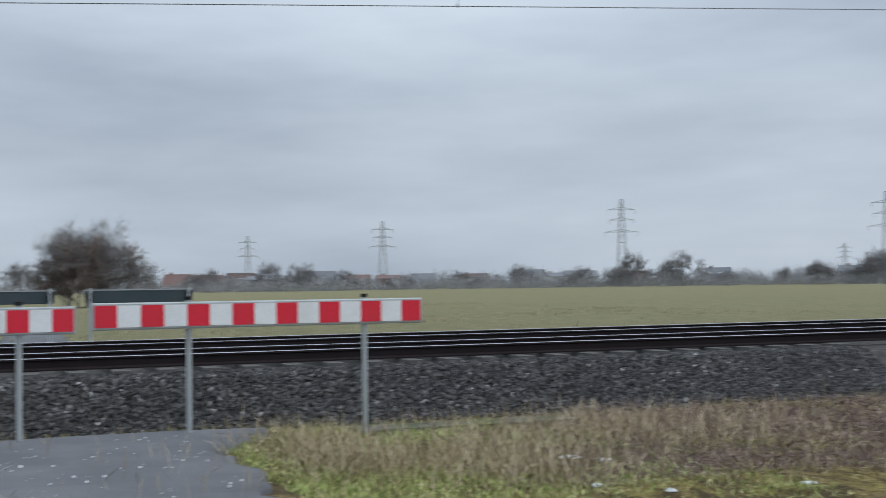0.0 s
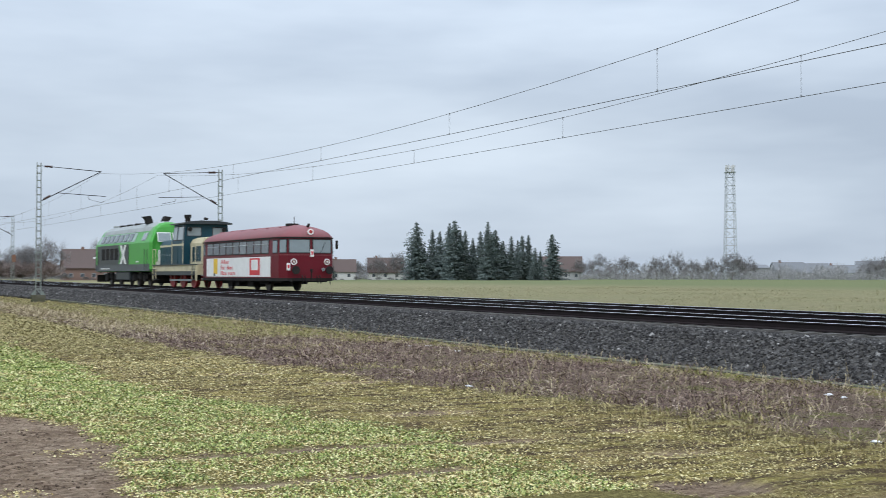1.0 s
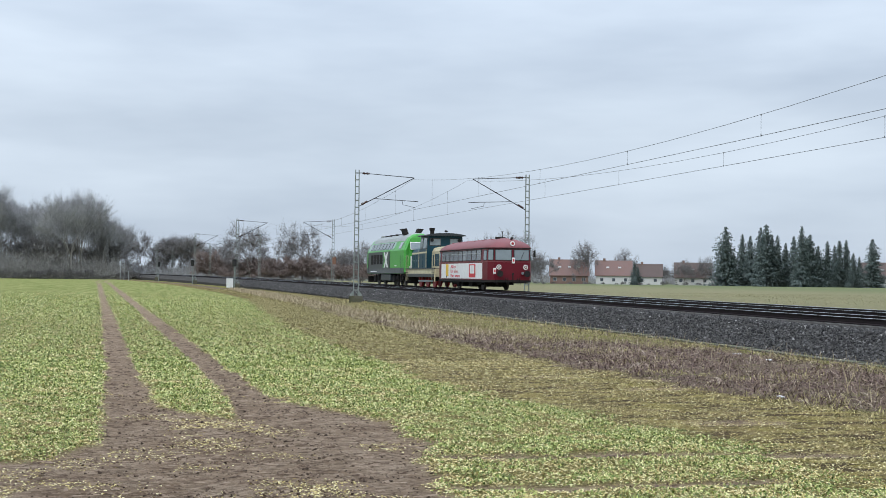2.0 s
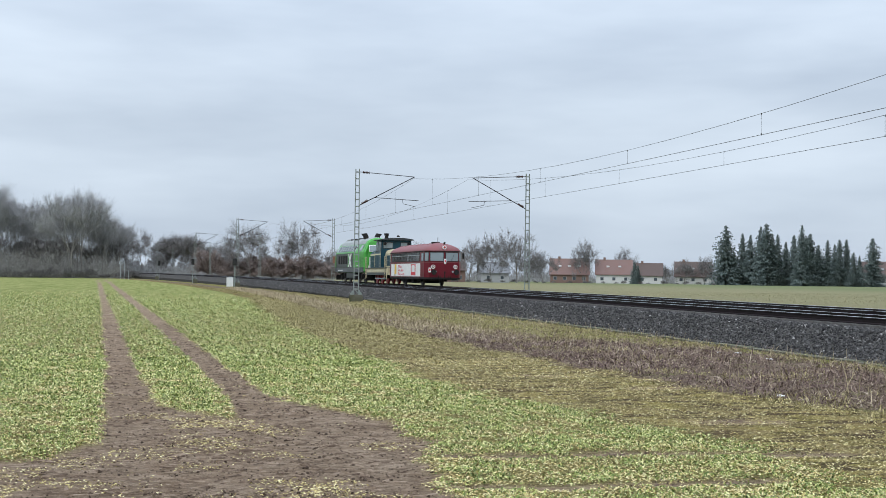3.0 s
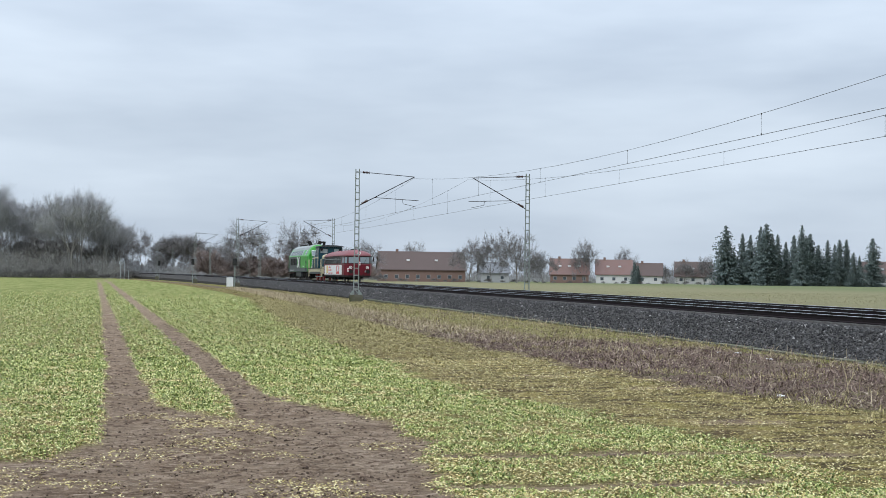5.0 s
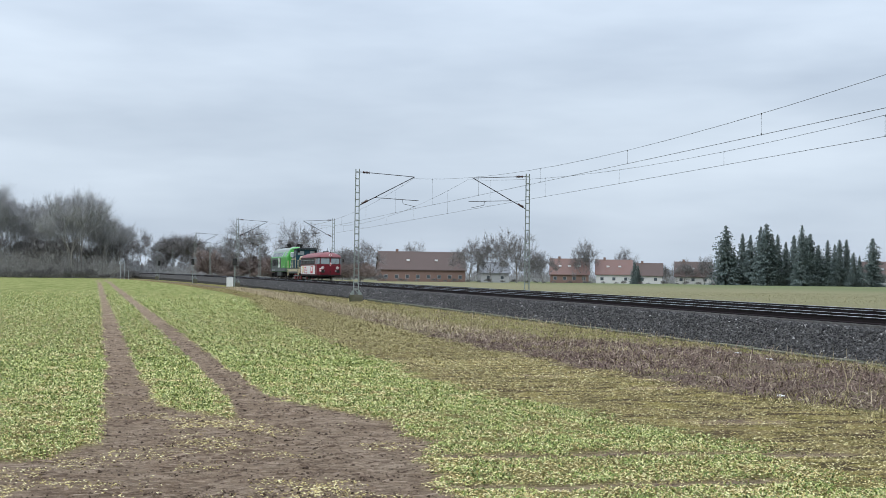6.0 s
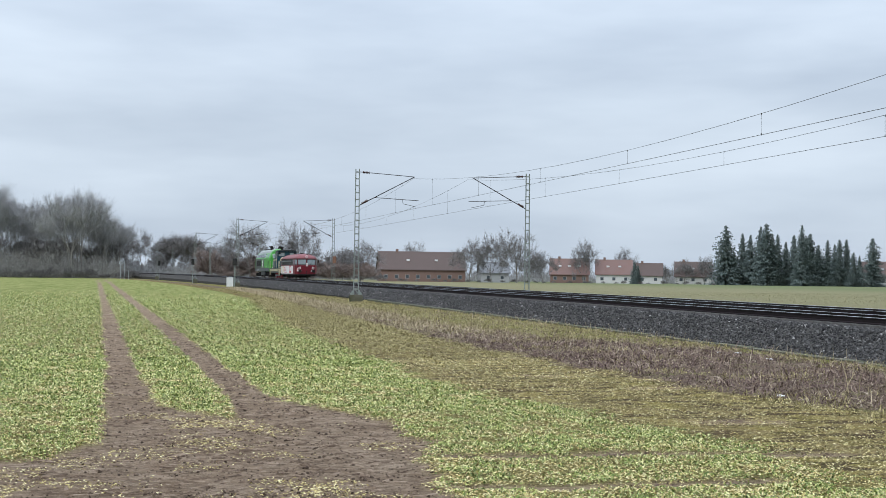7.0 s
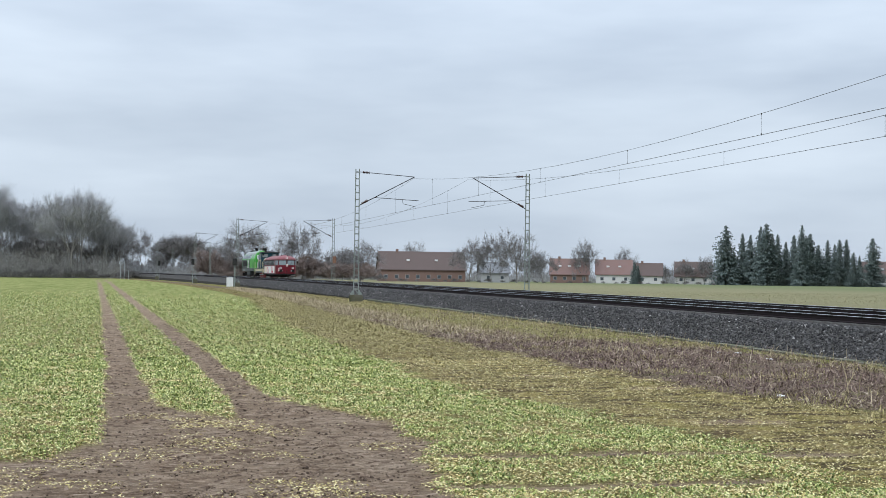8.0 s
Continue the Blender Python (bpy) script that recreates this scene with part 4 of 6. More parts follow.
def far_board(x, y0, y1):
    bd = thing("barrier_board", "blue-grey back of a barrier board across the line", "barrier", group="backs of the boards across the line")
    fr = part("frame", boxed(x, x + 0.05, y1, y0, 0.62, 0.90, bevel=0.015), m_boardback, bd)
    part("rim", boxed(x - 0.01, x + 0.06, y1 - 0.02, y0 + 0.02, 0.895, 0.92), m_zinc, fr)
    for y in (y0 - 0.1, y1 + 0.1):
        part("post", barred((x - 0.03, y, GROUND - 0.1), (x - 0.03, y, 0.95), 0.04, 12), m_zinc, bd)
        part("bracket", boxed(x - 0.06, x, y - 0.06, y + 0.06, 0.66, 0.86), m_dark, bd)


far_board(28.0, 0.5, -1.85)
far_board(28.0, -2.5, -4.85)

# the path: a sheet of worn asphalt on the field side, and on beyond the line
for name, x0, x1, c0, c1, wide in (("path", 6.0, 14.5, -0.85, -1.05, 1.62), ("path", 26.5, 62.0, -1.6, -3.0, 1.1)):
    g = np.random.default_rng(3)
    xs = np.linspace(x0, x1, 46)
    v, f = [], []
    for i, x in enumerate(xs):
        c = c0 + (c1 - c0) * (x - x0) / (x1 - x0)
        ed = 0.10 * math.sin(x * 2.3) + 0.06 * math.sin(x * 7.1)
        flare = 0.5 * max(0.0, (x - 13.2)) * (1 if x < 20 else 0)
        z = GROUND + 0.055 + (0.10 * max(0, x - 12.0) / 3 if x < 20 else 0)
        for k, u in enumerate((-1, -0.97, -0.5, 0, 0.5, 0.97, 1)):
            zz = z + 0.03 * (1 - u * u) + float(g.normal(0, 0.004))
            v.append((x, c + u * (wide + flare + ed + float(g.normal(0, 0.03)) * (abs(u) > 0.9)), zz if abs(u) < 0.99 else z - 0.12))
    for i in range(len(xs) - 1):
        for k in range(6):
            f.append((i * 7 + k, (i + 1) * 7 + k, (i + 1) * 7 + k + 1, i * 7 + k + 1))
    tagged(new(name, mesh_of(name, v, f, [m_asphalt], smooth=True)), "worn grey asphalt path ending at the railway", "path", kind="structure")

# plates on the near masts
sign = thing("mast_sign", "weathered grey back of a sign plate on a catenary mast", "sign")
part("plate", boxed(-0.46, 0.20, -0.02, 0.0, 1.60, 2.36, bevel=0.006), m_plate, sign)
part("clamp", boxed(-0.2, 0.2, -0.075, -0.02, 1.7, 1.75), m_steel, sign)
part("clamp", boxed(-0.2, 0.2, -0.075, -0.02, 2.2, 2.25), m_steel, sign)
sign.matrix_basis = on_track(14.05, LEFT_Y[0] + 0.17)
sign2 = thing("mast_sign", "rust-brown sign plate on a catenary mast across the line", "sign", group="rusty mast signs")
part("plate", boxed(-0.2, 0.28, -0.02, 0.0, 1.55, 2.45, bevel=0.006), m_rustplate, sign2)
part("clamp", boxed(-0.16, 0.16, 0.0, 0.05, 1.7, 1.75), m_steel, sign2)
sign2.matrix_basis = on_track(26.3, RIGHT_Y[0] - 0.15) @ pose(0, 0, 0.05)
copy_thing(sign2, on_track(26.2, RIGHT_Y[2] - 0.15) @ pose(0, 0, 0.6))

# signals, cabinet and small posts down the line
m_cab = painted("white_cabinet", (0.7, 0.71, 0.70), 0.5, (0.4, 0.4, 0.38), 0.3, 2)
cabinet = thing("relay_cabinet", "small white relay cabinet beside the ballast", "cabinet", on_track(14.4, 176.0))
part("case", boxed(-0.45, 0.45, -0.3, 0.3, -1.3, 0.05, bevel=0.03), m_cab, cabinet)
part("lid", boxed(-0.5, 0.5, -0.35, 0.35, 0.05, 0.10, bevel=0.02), m_zinc, cabinet)
part("door", boxed(-0.40, 0.40, -0.315, -0.30, -0.8, 0.0, bevel=0.005), m_cab, cabinet)


def signal(x, y, z, h=0.95):
    sg = thing("railway_signal", "black railway signal head fixed to a mast", "signal", on_track(x, y), group="signal heads")
    part("post", barred((0, 0, -1.5), (0, 0, z + h), 0.07, 10), m_steel, sg)
    part("head", boxed(-0.28, 0.28, -0.2, -0.02, z, z + h, bevel=0.04), m_rubber, sg)
    for k in (0.3, 0.7):
        part("hood", barred((0, -0.2, z + h * k), (0, -0.38, z + h * k), 0.1, 10), m_rubber, sg)


signal(13.7, 164.0, 1.7)
signal(13.6, 227.0, 2.0, 1.1)
signal(13.4, 300.0, 2.0, 1.2)
for y, hgt in ((330.0, 0.9), (345.0, 3.2), (358.0, 3.4)):
    cr = thing("crossing_post", "pale galvanised post at a far level crossing", "post", on_track(8.5, y), group="posts at the far crossing")
    part("pole", barred((0, 0, -2.2), (0, 0, hgt), 0.06, 8), m_zinc, cr)
    part("arm", barred((0, 0, hgt - 0.1), (-0.8, 0, hgt - 0.05), 0.045, 6), m_zinc, cr)

# ---- trees ----
# Bark, twigs and needles toned paler than life: distance haze in the base colour.
m_bark = painted("winter_bark", (0.21, 0.195, 0.18), 0.95, (0.16, 0.17, 0.12), 0.5, 0.8, spec=0.1)
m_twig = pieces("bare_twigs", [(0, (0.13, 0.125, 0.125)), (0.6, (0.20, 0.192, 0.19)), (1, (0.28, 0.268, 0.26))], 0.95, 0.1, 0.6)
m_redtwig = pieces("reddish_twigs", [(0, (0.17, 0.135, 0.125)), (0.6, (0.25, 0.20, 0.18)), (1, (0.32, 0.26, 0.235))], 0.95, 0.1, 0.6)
# Hedge, wood and undergrowth twigs paler still, to paint in more haze.
m_hazetwig = pieces("haze_pale_twigs", [(0, (0.22, 0.22, 0.225)), (0.6, (0.31, 0.31, 0.315)), (1, (0.40, 0.395, 0.395))], 0.95, 0.1, 0.6)
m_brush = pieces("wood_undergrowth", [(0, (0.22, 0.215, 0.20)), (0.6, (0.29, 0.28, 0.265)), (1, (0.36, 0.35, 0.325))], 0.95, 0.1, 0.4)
m_needle = pieces("dark_needles", [(0, (0.075, 0.100, 0.096)), (0.6, (0.100, 0.128, 0.120)), (1, (0.125, 0.152, 0.140))], 0.9, 0.2, 0.5)


def bare_tree(seed, height, spread, levels=5, upright=0.35, twig_mat=None, stem=0.26, twigs=7, thick=1.0, label="bare leafless tree", twig_w=0.035):
    """A winter tree: trunk and limbs as tapered tubes, twigs as slim blades."""
    g = np.random.default_rng(seed)
    tv, tf, kv, kf, blades = [], [], [], [], []

    def tube(a, b_, r0, r1, v, f, sides):
        d = (b_ - a)
        d /= max(np.linalg.norm(d), 1e-6)
        u = np.cross(d, (0.3, 0.9, 0.2))
        u /= max(np.linalg.norm(u), 1e-6)
        w = np.cross(d, u)
        n0 = len(v)
        for p, r in ((a, r0), (b_, r1)):
            for k in range(sides):
                t = 2 * math.pi * k / sides
                v.append(p + r * (math.cos(t) * u + math.sin(t) * w))
        for k in range(sides):
            f.append((n0 + k, n0 + (k + 1) % sides, n0 + sides + (k + 1) % sides, n0 + sides + k))

    def grow(p, d, length, r, lev):
        v, f = (tv, tf) if lev <= 1 else (kv, kf)
        knots = [p]
        for i in range(2):
            d = d + g.normal(0, 0.13 if lev else 0.03, 3) + np.array((0, 0, 0.10 * upright))
            d /= np.linalg.norm(d)
            q = p + d * length / 2
            r2 = r * 0.84
            if lev < 4:
                tube(p, q, r, r2, v, f, 6 if lev == 0 else (4 if lev < 2 else 3))
            else:
                blades.append((p, np.cross(d, (0.4, 0.7, 0.6)) * 1.3, q + d * length * 0.1))
            p, r = q, r2
            knots.append(p)
        if lev < levels:
            ways = [(d + g.normal(0, 0.16, 3), p, 0.80)]
            turn = g.uniform(0, 2 * math.pi)
            for j in range(3 if lev < 2 else 2):
                u = np.cross(d, (0.31, 0.88, 0.35))
                u /= np.linalg.norm(u)
                w = np.cross(d, u)
                turn += 2.1 + g.normal(0, 0.3)
                side = math.cos(turn) * u + math.sin(turn) * w
                at_ = p if j == 0 or lev == 0 else knots[1] + (p - knots[1]) * g.random()
                ways.append((d * 0.75 + side * spread * g.uniform(0.7, 1.15), at_, g.uniform(0.62, 0.80)))
            for nd, at_, share in ways:
                ln = share * (length if lev else first)
                grow(at_, nd / np.linalg.norm(nd), ln, r * (0.80 if share == 0.80 else 0.62), lev + 1)
        if lev >= levels - 1:
            for _ in range(twigs):
                e = d + g.normal(0, 0.50, 3) + np.array((0, 0, 0.12))
                e /= np.linalg.norm(e)
                b0 = knots[0] + (p - knots[0]) * g.random()
                s = np.cross(e, g.normal(0, 1, 3))
                s /= max(np.linalg.norm(s), 1e-6)
                blades.append((b0, s, b0 + e * length * g.uniform(0.6, 1.35) * (1.6 if levels > 5 else 1.0)))
    first = 0.30
    grow(np.zeros(3), np.array((0, 0, 1.0)), stem, 0.022 * thick, 0)
    allv = np.array(tv + kv + [t_[2] for t_ in blades])
    k = height / np.percentile(allv[:, 2], 98.5)
    tr = thing("tree", label, "tree", group="bare trees")
    ob = new("trunk", mesh_of("trunk", (np.array(tv) * k).tolist(), tf, [m_bark]))
    ob.parent = tr
    v = (np.array(kv) * k).tolist()
    for b0, s, tip in blades:
        n0 = len(v)
        v.extend(((b0 * k - s * twig_w).tolist(), (b0 * k + s * twig_w).tolist(), (tip * k).tolist()))
        kf.append((n0, n0 + 1, n0 + 2))
    ob = new("crown", mesh_of("crown", v, kf, [twig_mat or m_twig]))
    ob.parent = tr
    return tr


def conifer(seed, height, radius, label="tall dark green spruce"):
    g = np.random.default_rng(seed)
    v, f = [], []
    z = height * 0.04
    lobe = g.uniform(0, 6.28, 4)
    while z < height * 0.985:
        share = z / height
        r = radius * (1 - share) ** 0.72 * g.uniform(0.75, 1.08) + 0.05
        n = int(4 + 8 * (1 - share))
        for k in range(n):
            t = 2 * math.pi * (k + g.random()) / n
            c, s = math.cos(t), math.sin(t)
            rr = r * g.uniform(0.40, 1.2) * (1 + 0.25 * math.sin(2 * t + lobe[0] + 7 * share) + 0.18 * math.sin(3 * t + lobe[1] + 19 * share))
            zb = z + g.normal(0, 0.35) * (1 - share)
            droop, lift = rr * g.uniform(0.10, 0.40), rr * 0.12
            sprays = 2 + int(rr * 2.0)
            for j in range(sprays):
                q = (j + g.random()) / sprays
                a0 = rr * q
                zz = zb - droop * q + lift * q * q
                side = g.uniform(-1, 1) * (0.15 + 0.5 * (1 - q))
                ln = g.uniform(0.4, 0.9) * min(1.0, 0.35 + rr * 0.4)
                x0, y0 = c * a0 - s * side * 0.3, s * a0 + c * side * 0.3
                x1, y1 = c * (a0 + ln * 0.7) - s * side, s * (a0 + ln * 0.7) + c * side
                h = g.uniform(0.12, 0.30) * min(1.0, 0.4 + rr * 0.4)
                n0 = len(v)
                v.extend([(x0, y0, zz + 0.12), ((x0 + x1) / 2 - s * h, (y0 + y1) / 2 + c * h, zz - g.uniform(0.15, 0.60)), (x1, y1, zz - g.uniform(-0.15, 0.45)), ((x0 + x1) / 2 + s * h, (y0 + y1) / 2 - c * h, zz - g.uniform(-0.1, 0.35))])
                f.append((n0, n0 + 1, n0 + 2, n0 + 3))
        z += height * g.uniform(0.007, 0.014)
    tr = thing("conifer", label, "tree", group="conifers")
    part("trunk", barred((0, 0, -0.3), (0, 0, height * 0.99), 0.016 * height, 6, 0.02), m_bark, tr)
    ob = new("crown", mesh_of("crown", v, f, [m_needle]))
    ob.parent = tr
    return tr


def stand(ob, deg, d, k=1.0, turn=0.0, wide=1.0, first=False):
    m = Matrix.Translation(bearing(deg, d, GROUND - 0.05)) @ pose(0, 0, 0, 0, 0, turn) @ Matrix.Diagonal((k * wide, k * wide, k, 1))
    if first:
        ob.matrix_basis = m
        return ob
    return copy_thing(ob, m)


class Kind:
    """Trees of one form: the first stands where it is first asked for, the rest are copies."""

    def __init__(self, obs):
        self.obs, self.used, self.n = obs, set(), 0

    def put(self, deg, d, h, wide=1.0):
        i = self.n % len(self.obs)
        self.n += 1
        ob, base = self.obs[i]
        k = h / base
        turn = (self.n * 77) % 360
        made = stand(ob, deg, d, k, turn, wide, first=i not in self.used)
        self.used.add(i)
        return made


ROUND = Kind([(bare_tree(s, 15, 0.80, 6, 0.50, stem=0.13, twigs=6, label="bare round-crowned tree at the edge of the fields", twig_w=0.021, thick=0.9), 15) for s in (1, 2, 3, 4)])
TALL = Kind([(bare_tree(s, 26, 0.37, 6, 0.8, m_hazetwig, stem=0.32, twigs=3, label="tall bare tree at the edge of a wood", twig_w=0.024, thick=0.62), 26) for s in (11, 12, 13, 14)])
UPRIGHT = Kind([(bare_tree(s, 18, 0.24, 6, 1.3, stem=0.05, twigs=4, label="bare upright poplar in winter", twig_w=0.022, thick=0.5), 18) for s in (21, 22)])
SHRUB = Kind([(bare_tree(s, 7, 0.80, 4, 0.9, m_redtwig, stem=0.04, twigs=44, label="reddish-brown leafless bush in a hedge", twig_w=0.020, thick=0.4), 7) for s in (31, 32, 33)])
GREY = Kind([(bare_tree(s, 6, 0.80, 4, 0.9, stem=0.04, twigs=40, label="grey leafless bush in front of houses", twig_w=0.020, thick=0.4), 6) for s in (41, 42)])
SPRUCE = Kind([(conifer(s, 19, r), 19) for s, r in ((51, 4.9), (52, 4.0), (53, 4.5), (54, 3.7))])

# bearing, distance, height and width factor
rt = random.Random(4)
for i in range(30):
    GREY.put(9.8 + 15.6 * i / 29 + rt.uniform(-0.2, 0.2), rt.uniform(372, 384), rt.uniform(1.6, 3.4), 1.3)
for i in range(40):
    u = i / 39
    deg = -8.8 + 6.9 * u
    h = 26.8 - 8.0 * u + rt.uniform(-2.2, 1.2) - (4.0 if 0.46 < u < 0.56 else 0.0) + (2.5 if 0.64 < u < 0.80 else 0.0)
    TALL.put(deg + rt.uniform(-0.12, 0.12), rt.uniform(372, 425), h * (0.93 if u > 0.93 else 1.0), rt.uniform(0.8, 1.15))
for i in range(10):
    UPRIGHT.put(-8.7 + 7.0 * i / 9 + rt.uniform(-0.15, 0.15), rt.uniform(380, 445), rt.uniform(9, 17), 1.5)
for i in range(30):
    GREY.put(-8.6 + 7.4 * i / 29 + rt.uniform(-0.1, 0.1), rt.uniform(365, 380), rt.uniform(3, 8), 1.2)
for row in ((-0.75, 420, 15.5, 0.8), (0.05, 430, 9, 1.0), (9.2, 345, 11.0, 1.0), (4.1, 335, 14.8, 1.0), (6.5, 340, 14.9, 1.0), (8.35, 340, 14.6, 1.05), (14.3, 372, 17.2, 0.8), (15.3, 372, 14.4, 0.6), (16.5, 365, 14.6, 1.0), (17.7, 365, 15.2, 0.9),
            (17.1, 372, 12.0, 1.0), (19.6, 420, 14.2, 0.7), (21.5, 430, 11.5, 0.8), (23.4, 430, 10.5, 0.8), (24.2, 425, 11, 0.8), (25.1, 425, 9.5, 0.8), (11.6, 420, 12.5, 0.9), (33.7, 420, 11.6, 0.9), (35.8, 420, 10.6, 1.0), (37.2, 420, 8.0, 0.9),
            (38.0, 430, 9.2, 0.8), (38.8, 430, 11.6, 0.8), (39.7, 430, 10.2, 0.8), (40.6, 430, 9.0, 1.1), (50.5, 440, 12.5, 1.1), (49.8, 440, 9.5, 1.0), (54.9, 440, 12.5, 1.0), (55.5, 440, 9, 1.0), (34.6, 425, 8.5, 1.0),
            (86.6, 430, 11.0, 1.1), (87.7, 430, 12.5, 1.1), (92.4, 420, 10.5, 1.3), (82.3, 430, 8.5, 1.3), (104.6, 450, 11.5, 0.8), (115.0, 450, 12.0, 0.9), (120.3, 450, 12.5, 0.9), (122.5, 450, 12.0, 1.3), (127.0, 450, 10.5, 0.9), (128.4, 450, 11.5, 1.0), (131.3, 450, 12.0, 1.0), (118.0, 450, 7.5, 1.1)):
    ROUND.put(*row)
for deg in (0.25, 0.6, 0.95, 1.3, 1.65):
    UPRIGHT.put(deg, 420 + rt.uniform(-8, 8), 17.5 + rt.uniform(-2, 1.0), 0.9)
for i in range(26):
    SHRUB.put(2.2 + 7.2 * i / 25 + rt.uniform(-0.1, 0.1), rt.uniform(325, 350), rt.uniform(3.8, 6.3) * (1.7 if i in (1, 2) else 1.0), 1.3)
for deg, h in ((26.05, 19.2), (26.8, 17.2), (27.15, 16.5), (27.6, 19.4), (27.85, 19.6), (28.35, 18.2), (29.05, 18.9), (29.4, 18.7), (29.75, 16.5), (30.5, 16.6), (31.0, 17.4), (31.3, 15.0), (32.4, 15.0), (31.85, 11.0), (26.4, 13.0), (28.7, 14.0), (30.1, 13.0), (21.95, 8.2), (22.1, 7.0), (69.9, 8.5), (70.2, 7.0), (80.8, 8.5), (81.2, 8.0), (90.1, 8.5), (29.6, 15.5), (30.8, 15.0), (31.6, 12.5), (28.1, 16.0)):
    SPRUCE.put(deg, 400 + rt.uniform(-10, 12), h, 1.25 if deg < 26.2 else 1.0)
for i in range(84):
    ROUND.put(rt.uniform(33, 133), rt.uniform(440, 480), rt.uniform(6.0, 12.0) * (0.7 if rt.random() < 0.5 else 1.0), rt.uniform(0.9, 1.4))
for i in range(10):
    ROUND.put(-1.6 + 12.5 * i / 9 + rt.uniform(-0.4, 0.4), rt.uniform(430, 470), rt.uniform(8, 13), rt.uniform(0.9, 1.2))
# the two crowded trees by the path beyond the line
for deg, d, h, wide in ((94.4, 128, 7.9, 1.15), (95.2, 130, 8.2, 1.1), (96.9, 126, 8.4, 1.05)):
    ROUND.put(deg, d, h, wide)
for deg, d, h in ((94.2, 128, 5.6), (94.8, 127, 6.8), (95.4, 128, 6.2)):
    SHRUB.put(deg, d, h, 0.8)

# low hedges, garden trees and the undergrowth of the wood, too many to count
def thicket(name, deg, d, h, K, mat, words, seed, fine=1.0):
    """Loose heaps of upright twigs at bearings and distances."""
    g = np.random.default_rng(seed)
    n = len(deg)
    rad = np.maximum(h, 1.5) * g.uniform(0.35, 0.75, n)
    c = np.stack([d * np.sin(np.radians(deg)), d * np.cos(np.radians(deg)), np.full(n, GROUND)], 1)[:, None]
    off = np.stack([g.normal(0, 1, (n, K)) * rad[:, None] * 0.6, g.normal(0, 1, (n, K)) * rad[:, None] * 0.6, h[:, None] * g.random((n, K)) ** 0.8 * 0.85], 2)
    off[:, :, 2] *= np.exp(-0.25 * (off[:, :, 0] / rad[:, None]) ** 2)
    p = c + off
    e = (g.normal(0, 0.45, (n, K, 3)) + np.array((0, 0, 0.9))) * (h[:, None, None] * fine * g.uniform(0.10, 0.30, (n, K, 1)))
    s = g.normal(0, 1, (n, K, 3)) * 0.055
    v = np.stack([p - s, p + s, p + e], 2).reshape(-1, 3)
    me = bpy.data.meshes.new(name)
    me.vertices.add(len(v))
    me.vertices.foreach_set("co", v.astype(np.float32).ravel())
    me.loops.add(len(v))
    me.loops.foreach_set("vertex_index", np.arange(len(v), dtype=np.int32))
    me.polygons.add(len(v) // 3)
    me.polygons.foreach_set("loop_start", np.arange(0, len(v), 3, dtype=np.int32))
    me.materials.append(mat)
    me.update(calc_edges=True)
    tagged(new(name, me), words, "hedge", kind="stuff")


g = np.random.default_rng(9)
n = 10500
deg = g.uniform(-9, 134, n)
d = g.uniform(436, 500, n)
h = np.where(deg < 100, g.uniform(2.2, 6.4, n), g.uniform(2.8, 7.0, n)) * np.where((deg < 34) & (d < 440), 0.5, 1.0) * (0.75 + 0.45 * np.sin(deg * 2.1) * np.sin(deg * 5.3 + 1))
thicket("far_hedges", deg, d, h, 46, m_hazetwig, "grey leafless hedges and garden trees round distant houses", 10)
n = 1700
deg = g.uniform(-9.4, -1.75, n)
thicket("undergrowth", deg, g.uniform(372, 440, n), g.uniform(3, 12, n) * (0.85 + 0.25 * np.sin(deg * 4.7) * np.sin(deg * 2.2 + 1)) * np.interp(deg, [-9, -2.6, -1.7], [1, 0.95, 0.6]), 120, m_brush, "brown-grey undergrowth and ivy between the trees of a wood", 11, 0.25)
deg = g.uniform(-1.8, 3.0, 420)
thicket("low_scrub", deg, g.uniform(400, 450, 420), g.uniform(2.0, 5.5, 420), 60, m_hazetwig, "low grey scrub beside the line at the far crossing", 12, 0.6)

# ---- houses ----
m_brick = painted("red_brown_brick", (0.19, 0.125, 0.105), 0.85, (0.18, 0.12, 0.1), 0.4, 0.5)
m_render = painted("white_render", (0.55, 0.55, 0.54), 0.8, (0.5, 0.5, 0.48), 0.3, 0.4)
m_greywall = painted("grey_render", (0.36, 0.37, 0.38), 0.8, (0.28, 0.28, 0.28), 0.3, 0.4)
m_tilebrown = painted("brown_roof_tiles", (0.105, 0.075, 0.068), 0.8, (0.09, 0.07, 0.06), 0.5, 0.5)
m_tilered = painted("red_roof_tiles", (0.175, 0.112, 0.10), 0.8, (0.18, 0.09, 0.07), 0.5, 0.5)
m_tilegrey = painted("grey_roof_tiles", (0.17, 0.18, 0.195), 0.75, (0.15, 0.15, 0.15), 0.4, 0.5)


